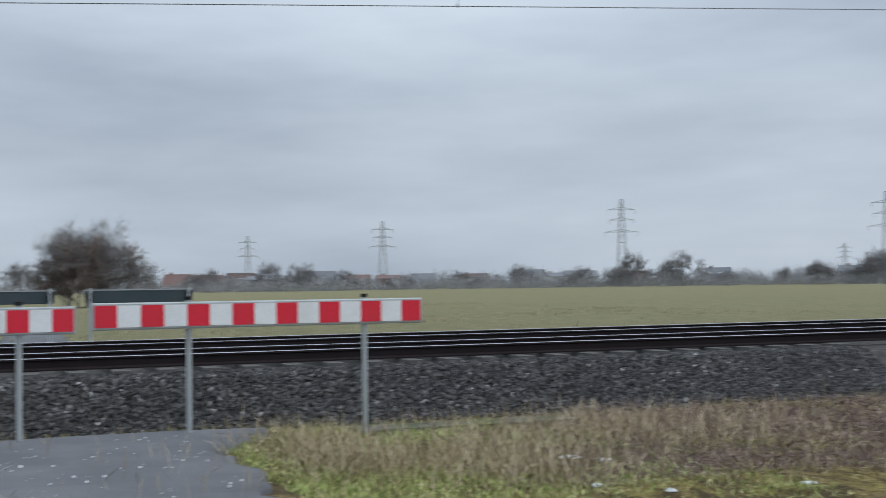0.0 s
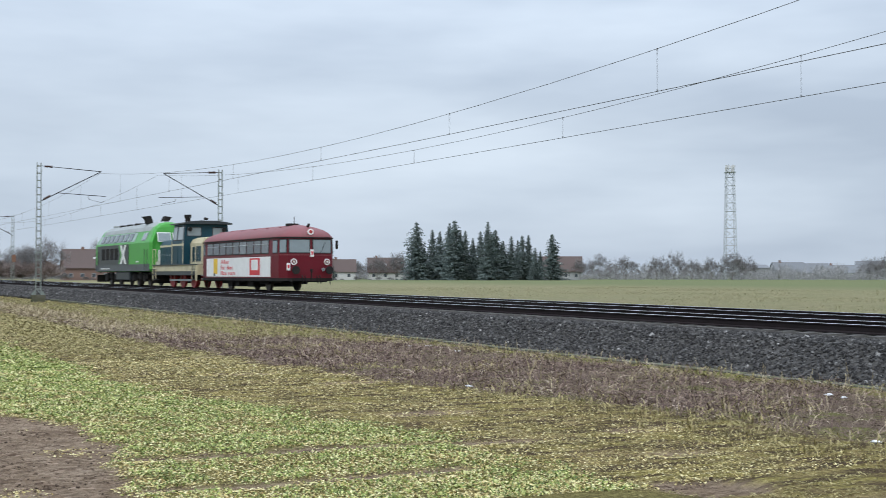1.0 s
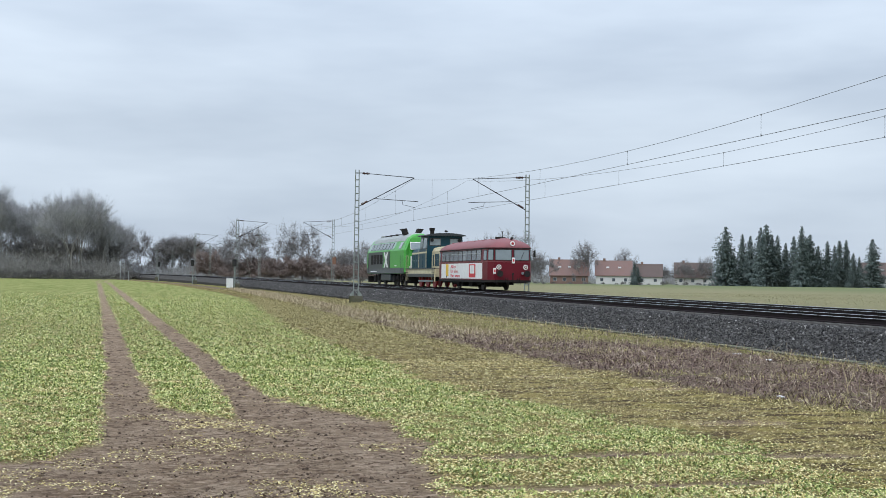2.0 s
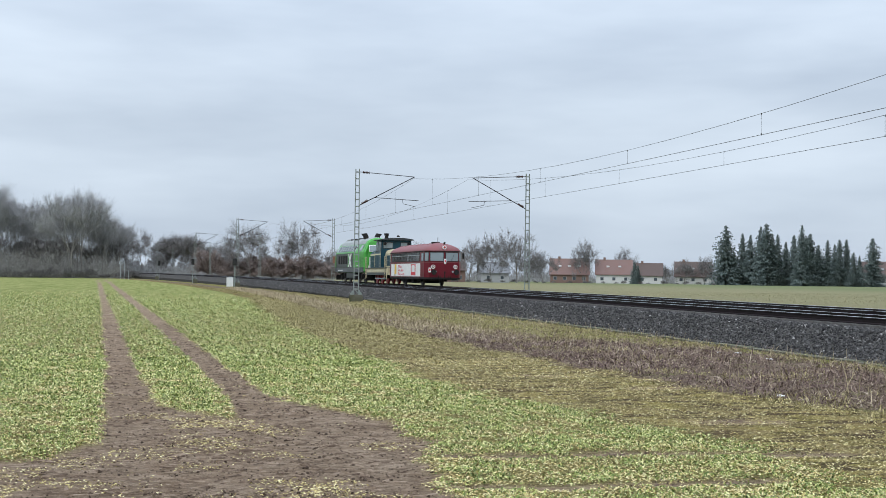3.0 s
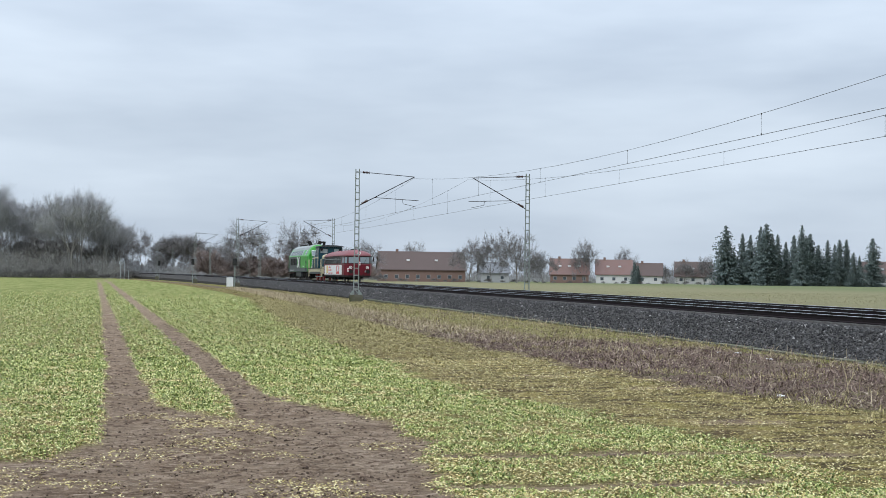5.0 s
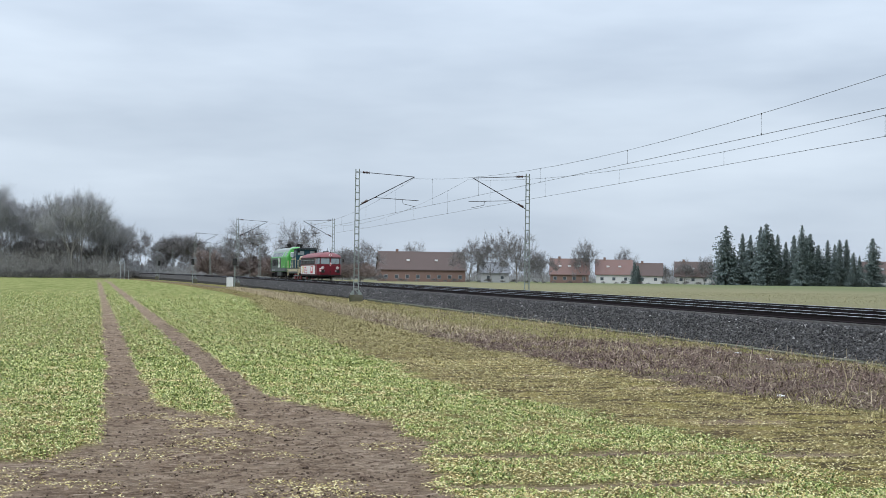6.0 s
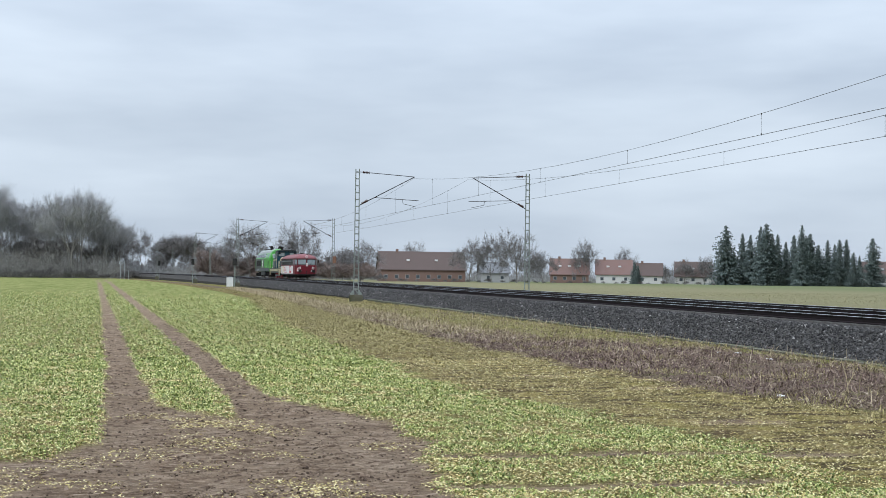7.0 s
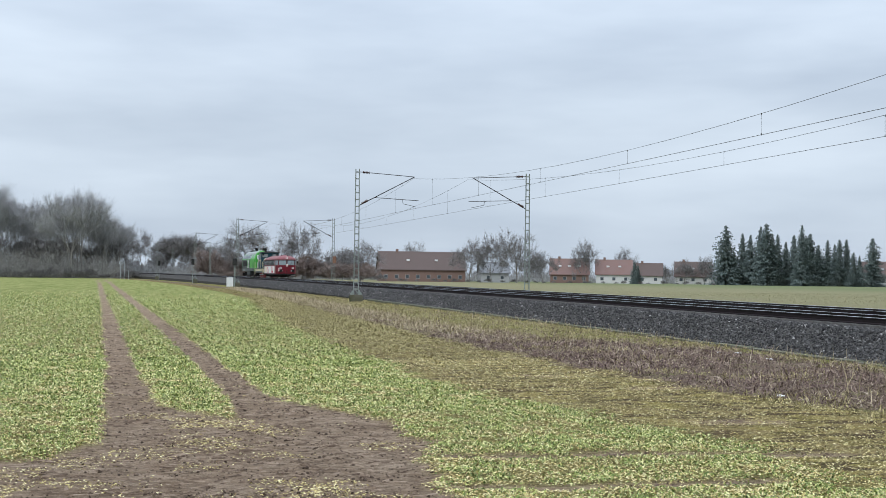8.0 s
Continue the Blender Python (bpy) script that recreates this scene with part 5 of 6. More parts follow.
def house(deg, d, wide, deep, eave, ridge, wall, roof, words, name="house", rows=1, dormers=0, face=0.0, chimney=True, bays=None):
    """A gabled house with its ridge across the view."""
    ho = thing(name, words, "house", Matrix.Translation(bearing(deg, d, GROUND)) @ pose(0, 0, 0, 0, 0, -deg + face))
    bm = bmesh.new()
    pts = [(-wide / 2, 0), (wide / 2, 0), (wide / 2, eave), (-wide / 2, eave)]
    gable = [(-deep / 2, -0.5), (deep / 2, -0.5), (deep / 2, eave), (0, ridge - 0.15), (-deep / 2, eave)]
    ra = [bm.verts.new((-wide / 2, y, z)) for y, z in gable]
    rb = [bm.verts.new((wide / 2, y, z)) for y, z in gable]
    for i in range(5):
        bm.faces.new((ra[i], ra[(i + 1) % 5], rb[(i + 1) % 5], rb[i]))
    bm.faces.new(ra[::-1])
    bm.faces.new(rb)
    bmesh.ops.recalc_face_normals(bm, faces=bm.faces[:])
    wl = part("wall", bm, wall, ho)
    slope = (ridge - eave) / (deep / 2)
    bm = bmesh.new()
    for s in (-1, 1):
        lo, hi = (s * (deep / 2 + 0.5), eave - 0.5 * slope), (0, ridge)
        a = [bm.verts.new((x, y, z)) for x in (-wide / 2 - 0.4, wide / 2 + 0.4) for y, z in (lo, hi, (hi[0], hi[1] + 0.2), (lo[0], lo[1] + 0.2))]
        for q in ((0, 1, 2, 3), (7, 6, 5, 4), (0, 4, 5, 1), (1, 5, 6, 2), (2, 6, 7, 3), (3, 7, 4, 0)):
            bm.faces.new([a[i] for i in q])
    bmesh.ops.recalc_face_normals(bm, faces=bm.faces[:])
    rf = part("roof", bm, roof, ho)
    if chimney:
        part("chimney", boxed(-wide * 0.3, -wide * 0.3 + 0.8, -0.4, 0.4, ridge - 0.8, ridge + 0.9), m_brick, rf)
    n = bays or max(2, int(wide / 3.2))
    for r in range(rows):
        for i in range(n):
            x = -wide / 2 + wide * (i + 0.5) / n
            z = 0.95 + 2.7 * r
            if z + 1.2 < eave + 0.2:
                w = part("window", boxed(x - 0.6, x + 0.6, -deep / 2 - 0.03, -deep / 2 + 0.05, z, z + 1.2), m_greywall if wall is m_brick else m_render, wl)
                part("pane", boxed(x - 0.52, x + 0.52, -deep / 2 - 0.045, -deep / 2 - 0.02, z + 0.08, z + 1.12), m_glass, w)
    for i in range(dormers):
        x = -wide / 2 + wide * (i + 1) / (dormers + 1)
        y = -deep / 2 * 0.55
        z = eave + slope * deep / 2 * 0.45
        part("roof_light", boxed(x - 0.5, x + 0.5, y - 0.25, y + 0.25, z + 0.12, z + 0.62), m_boardwhite, rf)
    return ho


house(12.0, 392, 27, 12, 4.0, 9.4, m_brick, m_tilebrown, "long brown-roofed brick farmhouse at the field edge", "farmhouse", 1, 2, 8, bays=8)
house(15.4, 395, 9, 9, 3.2, 6.4, m_greywall, m_tilegrey, "grey shed beside the farmhouse", "shed", 1, 0, 8, False)
house(18.95, 425, 13, 10, 3.2, 8.2, m_brick, m_tilered, "red-roofed house with white dormer windows", "house", 1, 3)
house(21.0, 425, 12, 10, 3.3, 8.0, m_render, m_tilered, "white-walled house with a red roof", "house", 1, 2)
house(22.6, 430, 9, 9, 3.0, 7.0, m_render, m_tilebrown, "white house with a brown roof among bushes")
house(24.6, 430, 12, 9, 2.9, 7.6, m_render, m_tilebrown, "low white house with a brown roof beside conifers", "house", 1, 1)
house(27.0, 440, 14, 9, 3.5, 7.0, m_greywall, m_tilegrey, "grey house behind a row of conifers")
house(32.8, 425, 14, 10, 3.2, 8.0, m_greywall, m_tilebrown, "brown-roofed house beside conifers", "house", 1, 1)
house(50.9, 455, 9, 9, 5.5, 7.5, m_render, m_tilered, "white two-storey house beyond the meadow", "house", 2)
house(63.9, 470, 16, 10, 6.2, 7.0, m_render, m_tilegrey, "white flat-looking two-storey house beyond the meadow", "house", 2, 0, 0, False)
house(61.9, 480, 15, 11, 6.0, 9.5, m_brick, m_tilered, "red-roofed block near the church", "house", 2, 2)
house(86.2, 400, 17, 9, 2.6, 3.4, m_render, m_tilegrey, "long low white shed beyond the meadow", "shed", 1, 0, 0, False)
house(89.0, 405, 8, 8, 3.2, 6.5, m_render, m_tilered, "white house with a red roof beside the shed")
rh = random.Random(12)
tints = [(m_render, m_tilegrey, "white-walled village house with a grey roof"), (m_brick, m_tilered, "brick village house with a red roof"), (m_render, m_tilered, "white village house with a red roof"),
         (m_greywall, m_tilegrey, "grey village house with a dark roof"), (m_brick, m_tilegrey, "brick village house with a grey roof"), (m_render, m_tilebrown, "white village house with a brown roof")]
deg = 41.5
while deg < 133:
    wall, roof, words = tints[rh.choice((0, 0, 0, 0, 1, 2, 3, 3, 3, 5))]
    big = rh.uniform(9, 15)
    far = rh.uniform(470, 560)
    if not (88 < deg < 99) and (deg < 84 or rh.random() < 0.75):
        ho = house(deg, far, big, 9, rh.choice((2.8, 4.6)), rh.uniform(5.6, 7.6), wall, roof, words, "house", 2, rh.choice((0, 0, 2)), rh.uniform(-25, 25), rh.random() < 0.4, 3)
        tagged(ho, group="village houses")
    deg += rh.uniform(0.9, 1.9)

# church spire
ch = thing("church", "distant church tower with a pointed spire", "church", Matrix.Translation(bearing(61.25, 620, GROUND)))
part("tower", boxed(-2.4, 2.4, -2.4, 2.4, -0.5, 8.0), m_brick, ch)
part("spire", barred((0, 0, 8.0), (0, 0, 15.0), 3.0, 8, 0.1), m_tilegrey, ch)


# ---- lattice tower and pylons ----
def lattice(name, words, deg, d, height, base, top, rungs, arms=(), mat=None, r=0.12, category="tower"):
    t = thing(name, words, category, Matrix.Translation(bearing(deg, d, GROUND)) @ pose(0, 0, 0, 0, 0, -deg + 12))
    cs = [(-1, -1), (1, -1), (1, 1), (-1, 1)]

    def at(c, z):
        w = base + (top - base) * min(1.0, z / height) ** 0.8
        return (c[0] * w, c[1] * w, z)
    for c in cs:
        rings = []
        for i in range(rungs + 1):
            x, y, z = at(c, height * i / rungs)
            rings.append([(x - r, y - r, z), (x + r, y - r, z), (x + r, y + r, z), (x - r, y + r, z)])
        part("leg", loft(rings), mat or m_zinc, t)
    for i in range(rungs):
        ring = bmesh.new()
        z0, z1 = height * i / rungs, height * (i + 1) / rungs
        for k in range(4):
            bar(ring, at(cs[k], z1), at(cs[(k + 1) % 4], z1), r * 0.7, 4)
            bar(ring, at(cs[k], z0), at(cs[(k + 1) % 4], z1), r * 0.6, 4)
        part("bracing", ring, mat or m_zinc, t)
    for z, w in arms:
        arm = bmesh.new()
        for s in (-1, 1):
            bar(arm, (0, 0, z + 1.4), (s * w, 0, z), r, 4)
            bar(arm, (0, 0, z), (s * w, 0, z), r, 4)
            bar(arm, (s * w, 0, z), (s * w, 0, z - 2.2), r * 0.8, 4)
        part("cross_arm", arm, mat or m_zinc, t)
    return t


mast = lattice("lattice_tower", "slim grey lattice radio tower with a platform on top", 40.52, 445, 39.5, 2.2, 1.25, 13, r=0.11)
part("platform", boxed(-1.7, 1.7, -1.7, 1.7, 38.0, 38.3), m_steel, mast)
for k in range(6):
    t = math.pi * k / 3
    part("aerial", boxed(1.5 * math.cos(t) - 0.15, 1.5 * math.cos(t) + 0.15, 1.5 * math.sin(t) - 0.15, 1.5 * math.sin(t) + 0.15, 38.3, 40.8), m_plate, mast)
for deg, d, h in ((102.35, 1050, 45), (108.6, 830, 45), (119.75, 660, 46), (131.4, 660, 46), (97.6, 1300, 44), (129.6, 1500, 44)):
    py = lattice("power_pylon", "grey lattice power pylon far beyond the fields", deg, d, h, 3.2, 0.7, 8, ((h * 0.62, 9), (h * 0.76, 6.5), (h * 0.88, 7.5)), r=0.10 * (1 + d / 1500), category="pylon")
    tagged(py, group="power pylons")

# ---- low growth: crop leaves, straw, weeds, grass, clods ----
def fast_mesh(name, v, corners, mat, smooth=False):
    """v: points, corners: faces of equal size as an array."""
    me = bpy.data.meshes.new(name)
    n, k = corners.shape
    me.vertices.add(len(v))
    me.vertices.foreach_set("co", v.astype(np.float32).ravel())
    me.loops.add(n * k)
    me.loops.foreach_set("vertex_index", corners.astype(np.int32).ravel())
    me.polygons.add(n)
    me.polygons.foreach_set("loop_start", np.arange(0, n * k, k, dtype=np.int32))
    me.materials.append(mat)
    me.update(calc_edges=True)
    me.validate()
    return me


def leaves(name, x, y, length, width, lift, mat, words, category, seed, lean=None):
    """Slim bent leaves, each of two facets, scattered at x (beside the line), y."""
    g = np.random.default_rng(seed)
    n = len(x)
    z = ground_z(x, y)
    t = g.uniform(0, 2 * math.pi, n)
    up = g.uniform(*lift, n)
    d = np.stack([np.cos(t) * np.cos(up), np.sin(t) * np.cos(up), np.sin(up)], 1)
    s = np.stack([-np.sin(t), np.cos(t), g.uniform(-0.5, 0.5, n)], 1)
    p = np.stack([x + drift_np(y), y, z], 1)
    L, W = (length * g.uniform(0.6, 1.3, n))[:, None], (width * g.uniform(0.6, 1.3, n))[:, None]
    mid = p + d * L * 0.55
    tip = p + d * L
    tip[:, 2] -= (L[:, 0] * g.uniform(0.0, 0.35, n))
    v = np.stack([p, mid - s * W / 2, tip, mid + s * W / 2], 1).reshape(-1, 3)
    c = np.arange(4 * n).reshape(n, 4)
    f = np.concatenate([c[:, [0, 1, 3]], c[:, [1, 2, 3]]])
    return tagged(new(name, fast_mesh(name, v, f, mat)), words, category, kind="stuff")


m_leaf = pieces("young_crop_leaf", [(0, (0.070, 0.105, 0.026)), (0.4, (0.20, 0.265, 0.062)), (0.75, (0.43, 0.46, 0.14)), (1, (0.78, 0.75, 0.40))], 0.6, 0.3, 40)
m_straw = pieces("yellowed_leaf", [(0, (0.30, 0.215, 0.08)), (0.5, (0.56, 0.46, 0.19)), (1, (0.82, 0.74, 0.44))], 0.8, 0.2, 40)
m_grass = pieces("winter_grass", [(0, (0.11, 0.09, 0.036)), (0.5, (0.27, 0.235, 0.095)), (1, (0.52, 0.44, 0.22))], 0.75, 0.2, 40)
m_lush = pieces("fresh_grass", [(0, (0.15, 0.21, 0.055)), (0.5, (0.34, 0.42, 0.115)), (0.85, (0.50, 0.49, 0.20)), (1, (0.68, 0.59, 0.34))], 0.7, 0.2, 40)
m_weed = pieces("dead_weed_stalk", [(0, (0.075, 0.050, 0.044)), (0.55, (0.18, 0.125, 0.108)), (0.88, (0.30, 0.22, 0.175)), (1, (0.58, 0.49, 0.39))], 0.9, 0.1, 40)
m_dry = pieces("pale_dry_grass", [(0, (0.23, 0.18, 0.11)), (0.5, (0.39, 0.32, 0.20)), (1, (0.56, 0.47, 0.33))], 0.9, 0.1, 40)
m_clod = pieces("earth_clod", [(0, (0.050, 0.035, 0.026)), (0.6, (0.15, 0.108, 0.08)), (1, (0.30, 0.23, 0.175))], 0.95, 0.1, 40)
m_tuft = pieces("meadow_tufts", [(0, (0.20, 0.19, 0.10)), (0.5, (0.27, 0.25, 0.14)), (1, (0.38, 0.34, 0.20))], 0.9, 0.1, 40)
m_ridge = pieces("pressed_earth", [(0, (0.085, 0.057, 0.041)), (0.6, (0.19, 0.137, 0.098)), (1, (0.30, 0.228, 0.17))], 0.95, 0.1, 40)
m_snow = painted("old_snow", (0.82, 0.84, 0.86), 0.7, (0.5, 0.5, 0.48), 0.3, 6)

g = np.random.default_rng(21)


def scatter(n, x0, x1, y0, y1, power=1.0):
    return g.uniform(x0, x1, n), y0 + (y1 - y0) * g.random(n) ** power


def keep(x, y, chance):
    k = g.random(len(x)) < chance
    return x[k], y[k]


def fanned(n):
    """Thick near the camera, thin up the field, wider with distance."""
    y = 24.5 + 100 * g.random(n) ** 2.0
    return -0.135 * y - 1 + g.random(n) * (9.5 + 0.135 * y), y


def tufted(x, y):
    """Clumps of crop, -1 (gap) to 1 (thick)."""
    row = np.sin((x + drift_np(y) + 0.048 * y) * 2 * math.pi / 0.36)
    return wobble(x, y, 2.9, 6.0) * 0.45 + wobble(x, y, 6.5, 1.5) * 0.40 + wobble(x, y, 0.8, 11.0) * 0.25 + 0.15 * row


def sallow(x, y):
    """Where the crop has yellowed, 0 to 1."""
    return smooth(-0.15, 0.55, wobble(x, y, 1.7, 19.0) * 0.55 + wobble(x, y, 4.6, 8.0) * 0.45 + 0.45 * smooth(14, 10, y))


for name, n, box_, size, ripe, words in (("crop_leaves", 620000, (-5.0, 8.0, 8.6, 26), 0.050, 31, "young green crop leaves covering the near field"), ("far_crop_leaves", 480000, (-16.0, 8.0, 25, 125), 0.085, 32, "young green crop leaves further up the field")):
    x, y = scatter(n, *box_, 1.25) if box_[3] < 30 else fanned(n)
    mud, mown, weed, meadow = masks(x, y)
    live = (1 - mud) * (1 - mown) * (1 - 0.95 * smooth(45, 125, y))
    xa, ya = keep(x, y, np.clip(live * smooth(-0.55, 0.30, tufted(x, y)) * (1 - 0.55 * sallow(x, y)), 0, 1) * 0.85)
    sz = np.clip(ya / 20, 0.75, 1.1) if n > 500000 else np.clip(ya / 60, 0.75, 1.2)
    leaves(name, xa, ya, size * sz, size * 0.48 * sz, (0.05, 1.1), m_leaf, words, "crop", ripe)
for name, n, box_, size, ripe, words in (("yellow_leaves", 420000, (-5.0, 9.5, 8.6, 26), 0.050, 33, "yellowed frost-bitten leaves among the near crop"), ("far_yellow_leaves", 280000, (-16.0, 9.0, 25, 125), 0.075, 34, "yellowed frost-bitten leaves further up the field")):
    x, y = scatter(n, *box_, 1.25) if box_[3] < 30 else fanned(n)
    mud, mown, weed, meadow = masks(x, y)
    rim = 4 * mud * (1 - mud)
    isle = smooth(1.0, 0.5, np.minimum(np.hypot((x - 0.75) / 0.75, (y - 14.8) / 2.0), np.hypot((x - 1.3) / 0.7, (y - 10.6) / 0.9)))
    trash = (0.45 * smooth(0.1, 0.5, wobble(x, y, 1.3, 15.0)) + 0.75 * isle * smooth(-0.3, 0.3, wobble(x, y, 2.7, 2.0)) + 0.65 * smooth(0.2, -0.8, x) * smooth(13.6, 12.6, y) * smooth(-0.2, 0.3, wobble(x, y, 2.1, 7.0))) * mud * smooth(22, 15, y)
    strip = mown * (0.55 + 0.35 * smooth(-0.2, 0.4, wobble(x * 0.6, y * 1.5, 1.2, 5.0)) + 0.25 * smooth(22, 14, y)) * (1 - 0.45 * smooth(25, 60, y))
    xa, ya = keep(x, y, np.clip(((1 - mud) * ((1 - mown) * (0.42 + 0.66 * sallow(x, y)) + 0.26 * strip) + 0.7 * rim * smooth(40, 15, y) + trash) * (1 - weed) * (1 - 0.95 * smooth(45, 125, y)), 0, 1) * 0.85)
    sz = np.clip(ya / 20, 0.75, 1.1) if n > 300000 else np.clip(ya / 60, 0.75, 1.2)
    leaves(name, xa, ya, size * sz, size * 0.40 * sz, (-0.1, 0.6), m_straw, words, "crop", ripe)
# grass of the mown strip
x, y = scatter(300000, 3.8, 11.0, 5.5, 95, 1.5)
mud, mown, weed, meadow = masks(x, y)
xa, ya = keep(x, y, mown * (1 - 0.8 * weed) * (1 - mud) * np.clip(0.45 + 0.5 * wobble(x, y, 0.7, 3.0) + 0.6 * wobble(x * 0.6, y * 1.5, 3.3, 9.0) + 0.3 * smooth(25, 50, y), 0.05, 1))
sz = np.clip(ya / 22, 0.8, 2.0)
leaves("mown_grass", xa, ya, 0.07 * sz, 0.014 * sz, (-0.05, 0.7), m_grass, "short yellowish winter grass beside the field", "grass", 33)
# brambles and dead stalks of the verge
def arcs(name, x, y, length, width, mat, words, category, seed):
    """Thin arching stems of four pieces each."""
    q = np.random.default_rng(seed)
    n = len(x)
    t, up, fall = q.uniform(0, 2 * math.pi, n), q.uniform(0.15, 1.15, n), q.uniform(0.35, 0.75, n)
    L, W = length * q.uniform(0.5, 1.3, n), width * q.uniform(0.6, 1.4, n)
    p = np.stack([x + drift_np(y), y, ground_z(x, y)], 1)
    side = np.stack([-np.sin(t), np.cos(t), q.uniform(-0.8, 0.8, n)], 1) * (W / 2)[:, None]
    rows_ = []
    for k in range(4):
        rows_ += [p - side * (1 - 0.2 * k), p + side * (1 - 0.2 * k)]
        a_ = up - fall * k
        p = p + np.stack([np.cos(t) * np.cos(a_), np.sin(t) * np.cos(a_), np.sin(a_)], 1) * (L / 4)[:, None]
        t = t + q.normal(0, 0.35, n)
    rows_.append(p)
    v = np.stack(rows_, 1).reshape(-1, 3)
    c = 9 * np.arange(n)[:, None]
    f = np.concatenate([c + np.array(k) for k in ((0, 1, 3), (0, 3, 2), (2, 3, 5), (2, 5, 4), (4, 5, 7), (4, 7, 6), (6, 7, 8))])
    return tagged(new(name, fast_mesh(name, v, f, mat)), words, category, kind="stuff")


x, y = scatter(150000, 8.0, 15.3, -13, 60, 1.15)
mud, mown, weed, meadow = masks(x, y)
path = (np.abs(y + 0.95) < 1.9) & (x < 15.2)
thick = np.clip(0.70 + 0.7 * wobble(x, y, 0.55, 2.0), 0.15, 1) * np.where(np.abs(y + 0.9) < 3.4, 0.12, 1.0) * (1 - 0.85 * bank(x, y)) * (1 - 0.8 * smooth(30, 42, y))
xa, ya = keep(x, y, weed * thick * ~path * 0.62)
arcs("brambles", xa, ya, 0.40 * (1 + 0.35 * wobble(xa, ya, 0.8, 5.0)), 0.0075 + 0.0035 * np.clip(ya / 30, 0, 2), m_weed, "tangled brown bramble stems on the verge", "brambles", 51)
x, y = scatter(200000, 8.0, 15.3, -13, 150, 1.4)
mud, mown, weed, meadow = masks(x, y)
path = (np.abs(y + 0.95) < 1.9) & (x < 15.2)
thick = np.clip(0.65 + 0.6 * wobble(x, y, 0.55, 2.0), 0.2, 1) * np.where(np.abs(y + 0.9) < 3.4, 0.2, 1.0) * (1 - 0.8 * bank(x, y))
xa, ya = keep(x, y, weed * thick * ~path)
leaves("dead_weeds", xa, ya, 0.13 + 0.001 * np.maximum(0, ya), 0.008 + 0.006 * np.clip(ya / 30, 0, 4), (-0.1, 0.5), m_weed, "brown dead leaves and short stalks under the brambles", "weeds", 34)
x, y = scatter(120000, 8.8, 15.4, -13, 150, 1.35)
mud, mown, weed, meadow = masks(x, y)
path = (np.abs(y + 0.95) < 1.75) & (x < 15.0)
tuft = np.clip(smooth(0.05, 0.5, wobble(x, y, 0.8, 12.0)) + 0.55 * smooth(14.3, 14.8, x) * (1 - smooth(15.0, 15.2, x)) + 0.8 * (1 - smooth(-0.4, 0.6, x - bramble_front(y))), 0, 1) + 0.4 * (np.abs(y + 0.9) < 3.6)
xa, ya = keep(x, y, np.clip(tuft, 0, 1) * ~path * 0.8)
leaves("verge_grass", xa, ya, 0.15 + 0.05 * (np.abs(ya + 0.9) < 3.6), 0.010 + 0.008 * np.clip(ya / 30, 0, 4), (0.2, 1.3), m_grass, "rough green-brown grass tufts along the verge", "grass", 35)
# green grass beside the path
x, y = scatter(95000, 8.3, 15.2, -7.0, 4.0, 1.0)
path = (np.abs(y + 0.95) < 1.72) & (x < 14.8)
xa, ya = keep(x, y, np.clip(1.15 - np.abs(y + 0.9) / 5.5 + 0.5 * wobble(x, y, 0.9, 3.0), 0, 1) * ~path * 0.8)
leaves("path_grass", xa, ya, 0.12, 0.010, (0.2, 1.35), m_lush, "fresh green grass on both sides of the path", "grass", 42)
# mossy green bank and a pale strip of dead grass along the verge further on
x, y = scatter(130000, 10.0, 15.3, 5, 125, 1.4)
xa, ya = keep(x, y, bank(x, y) * np.clip(0.5 + 0.7 * wobble(x, y, 0.9, 5.0), 0.1, 1))
leaves("bank_grass", xa, ya, 0.06 + 0.0005 * ya, 0.010 + 0.006 * np.clip(ya / 30, 0, 4), (0.0, 0.7), m_grass, "mossy green grass on the bank below the ballast", "grass", 43)
x, y = scatter(60000, 7.5, 13.5, 30, 150, 1.3)
inside = smooth(-0.2, 0.6, x - bramble_front(y)) * (1 - smooth(-0.3, 0.5, x - bramble_back(y)))
xa, ya = keep(x, y, inside * smooth(30, 42, y) * np.clip(0.55 + 0.6 * wobble(x, y, 0.4, 2.0), 0.1, 1))
leaves("bank_straw", xa, ya, 0.24 + 0.001 * ya, 0.010 + 0.006 * np.clip(ya / 30, 0, 4), (0.3, 1.3), m_dry, "pale strip of dead grass along the verge", "grass", 44)
# pale standing grass by the boards
cx = np.concatenate([g.normal(12.4, 0.7, 5200), g.normal(13.6, 0.5, 2200), g.normal(12.6, 0.8, 1500), g.normal(12.2, 0.9, 1400), g.normal(11.0, 0.8, 1200), g.uniform(9.5, 15, 2500)])
cy = np.concatenate([g.normal(3.0, 0.65, 5200), g.normal(2.3, 0.4, 2200), g.normal(-7.2, 1.2, 1500), g.normal(-3.5, 0.35, 1400), g.normal(-4.9, 0.5, 1200), g.uniform(-13, 60, 2500)])
leaves("dry_grass", cx, cy, 0.42, 0.009, (0.6, 1.45), m_dry, "tall pale dry grass standing beside the boards", "grass", 36)
# ragged tufts in the meadow beyond the line
x, y = scatter(120000, 24.8, 110, -45, 150, 1.0)
xa, ya = keep(x, y, np.clip(0.4 + wobble(x, y, 0.12, 5.0), 0.05, 1))
leaves("meadow_grass", xa, ya, 0.20, 0.03, (0.4, 1.3), m_tuft, "pale winter tufts in the meadow beyond the line", "grass", 37)
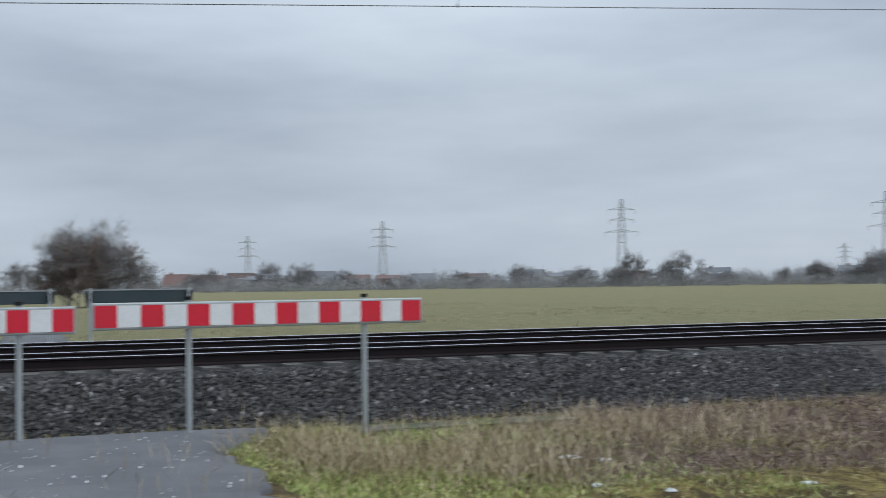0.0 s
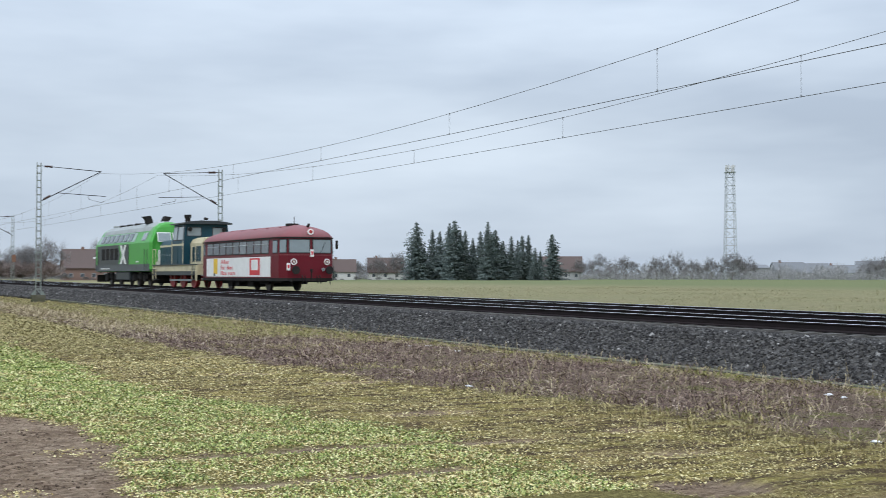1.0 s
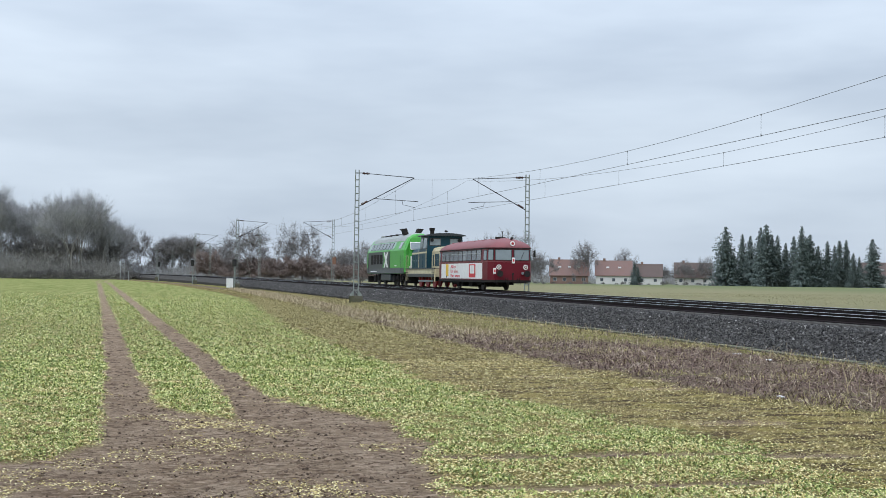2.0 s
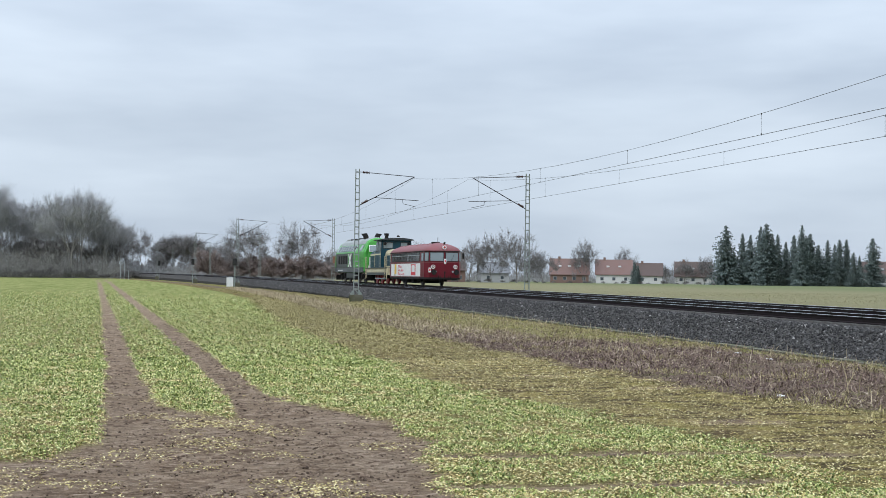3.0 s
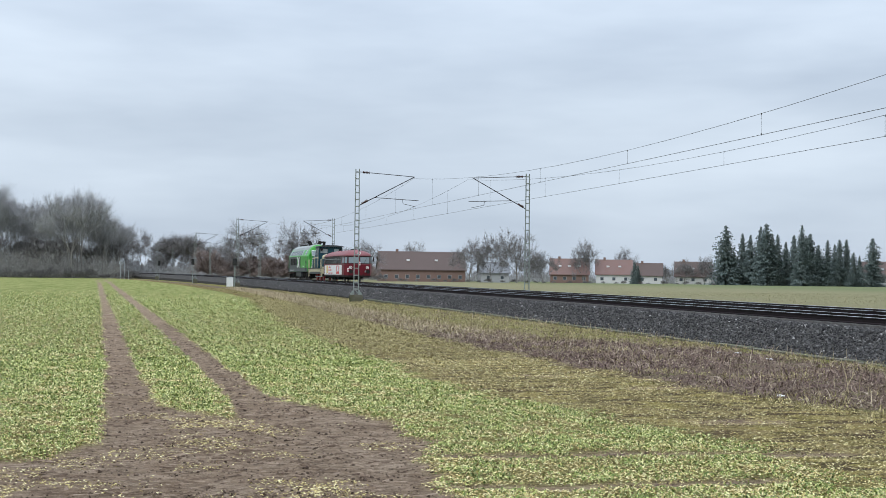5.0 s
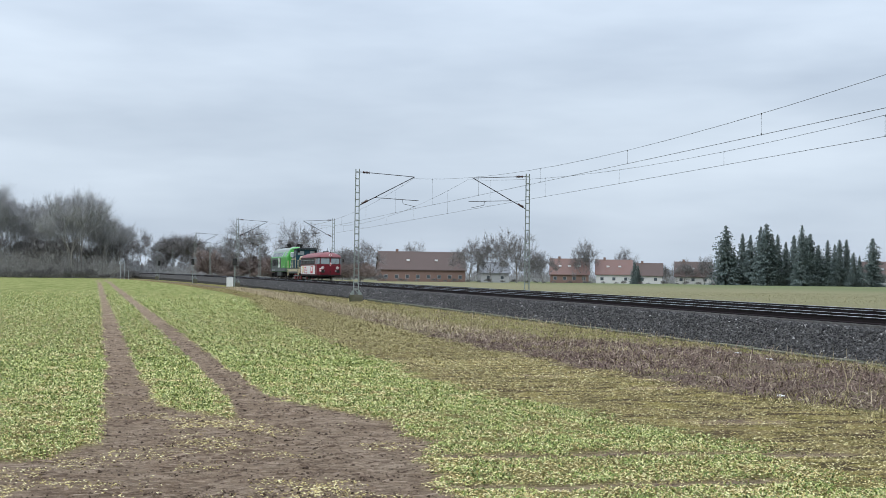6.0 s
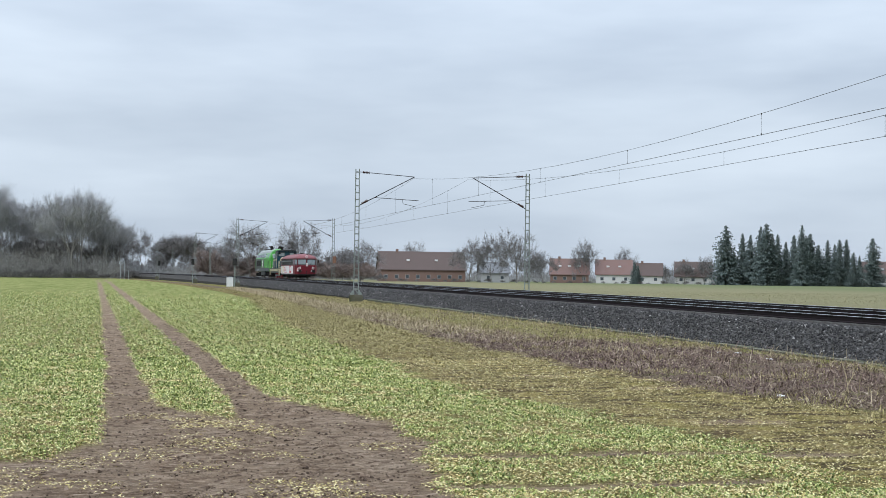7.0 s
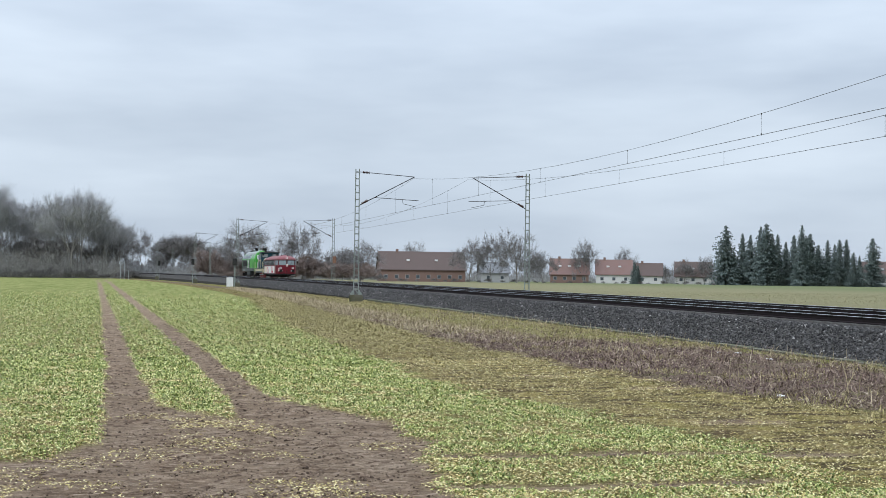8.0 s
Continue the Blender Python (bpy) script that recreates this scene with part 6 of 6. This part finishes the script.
# clods on the bare earth, and the ridges that tyres have pressed across it
x, y = scatter(60000, -4.5, 7.5, 8.6, 34, 1.6)
mud, mown, weed, meadow = masks(x, y)
xa, ya = keep(x, y, np.clip(mud * (0.25 + 0.5 * smooth(-0.1, 0.5, wobble(x * 0.5, y * 2.0, 1.6, 3.0))), 0, 1))
rocks("earth_clods", xa + drift_np(ya), ya, ground_z(xa, ya) + 0.0, 0.009 + 0.020 * g.random(len(xa)) ** 3, m_clod, "dark crumbs of trodden earth in the ruts", "earth", 38)


def ridges(name, x, y, words, seed):
    """Low crooked wedges of earth lying across the ruts."""
    q = np.random.default_rng(seed)
    n = len(x)
    t = q.normal(0, 0.30, n)
    L, W, H = q.uniform(0.05, 0.20, n), q.uniform(0.006, 0.018, n), q.uniform(0.006, 0.018, n)
    d = np.stack([np.cos(t), np.sin(t), 0 * t], 1) * (L / 2)[:, None]
    e = np.stack([-np.sin(t), np.cos(t), 0 * t], 1) * W[:, None]
    p = np.stack([x + drift_np(y), y, ground_z(x, y) - 0.004], 1)
    up = np.stack([0 * t, 0 * t, H], 1)
    j = q.normal(0, 0.008, (n, 3))
    v = np.stack([p - d, p + d, p + e + j, p - e + j, p - d * 0.4 + up, p + d * 0.5 + up * 0.8 + j], 1).reshape(-1, 3)
    c = 6 * np.arange(n)[:, None]
    f = np.concatenate([c + np.array(k) for k in ((0, 3, 4), (3, 5, 4), (3, 1, 5), (1, 2, 5), (2, 4, 5), (2, 0, 4))])
    return tagged(new(name, fast_mesh(name, v, f, m_ridge)), words, "earth", kind="stuff")


x, y = scatter(90000, -4.5, 7.5, 8.6, 45, 1.5)
mud, mown, weed, meadow = masks(x, y)
xa, ya = keep(x, y, np.clip(smooth(0.4, 0.9, mud) * (0.15 + 0.85 * smooth(-0.25, 0.45, wobble(x * 0.5, y * 1.6, 2.2, 3.0) + 0.4 * np.sin(y * 21))), 0, 1) * 0.55)
ridges("earth_ridges", xa, ya, "tyre-pressed ridges of dark wet earth across the ruts", 39)

# bare twig with pale bark standing in the brambles
tw = thing("dead_shrub", "pale dry forked twig standing in the brambles", "shrub", Matrix.Translation((10.75, 17.6, GROUND)) @ Matrix.Scale(0.65, 4))
for i, (a, b_) in enumerate((((0, 0, 0), (-0.05, 0.05, 0.55)), ((-0.02, 0.02, 0.25), (0.2, 0, 0.62)), ((-0.04, 0.04, 0.42), (-0.16, 0.1, 0.9)), ((0.1, 0.01, 0.45), (0.12, -0.05, 0.8)))):
    part("twig", barred(a, b_, 0.014, 5, 0.006), m_dry, tw)

# patches of old snow
SNOW = ((10.1, 5.7, 0.16), (10.2, 5.45, 0.10), (9.9, 5.95, 0.09), (10.4, 6.6, 0.09), (10.4, 8.0, 0.09), (9.7, 5.0, 0.12), (10.5, 4.6, 0.07), (10.6, 4.35, 0.07), (10.1, 9.0, 0.10), (10.6, 8.8, 0.08), (10.3, 9.7, 0.07), (13.8, 13.9, 0.10), (13.7, 13.5, 0.07), (10.0, 7.1, 0.08),
        (14.7, 0.3, 0.07), (14.8, -0.1, 0.05), (14.75, -2.0, 0.07), (11.3, -5.8, 0.15), (11.1, -6.1, 0.09), (9.2, -5.7, 0.08), (9.0, -7.0, 0.09), (12.3, -5.9, 0.08), (9.8, -5.3, 0.10), (14.0, 28.0, 0.16), (13.6, 28.1, 0.12), (13.6, 25.6, 0.14), (9.5, 17.5, 0.08))
for i, (x, y, r) in enumerate(SNOW):
    bm = bmesh.new()
    bmesh.ops.create_icosphere(bm, subdivisions=3, radius=1.0)
    for v in bm.verts:
        k = 1 + 0.95 * noise.noise(v.co * 2.1 + Vector((i * 3.1, 0, 0)))
        v.co = Vector((v.co.x * r * 0.7 * k, v.co.y * r * k * 0.5, max(v.co.z, -0.3) * 0.022 * (0.7 + 0.9 * noise.noise(v.co * 3))))
    sn = part("snow_patch", bm, m_snow, None, smooth=True)
    tagged(sn, "small patch of old white snow lying in the verge", "snow", "snow patches")
    zz = float(ground_z(np.array([x]), np.array([y]))[0])
    sn.matrix_basis = pose(x, y, zz + 0.012, 0, 0, i * 47)

# grit and flecks on the path
px_, py_ = g.uniform(7.5, 14.2, 170), g.uniform(-2.4, 0.6, 170)
rocks("path_grit", px_, py_, np.full(170, GROUND + 0.088) + 0.10 * np.maximum(0, px_ - 12) / 3, 0.007 + 0.016 * g.random(170) ** 3, m_snow, "white flecks of grit and snow on the path", "grit", 41)


def motions():
    """The train runs away along the far track."""
    for unit, back in TRAIN:
        walk(unit, [(t, on_track(FAR_C, 63.9 + back + 16.8 * (t - 1.5))) for t in (0.0, 0.5, 1.0, 1.5, 2.0, 2.5, 3.0, 3.5, 4.0, 4.5, 5.0, 5.5, 6.0, 6.5, 7.0, 7.5, 8.0)])


motions()
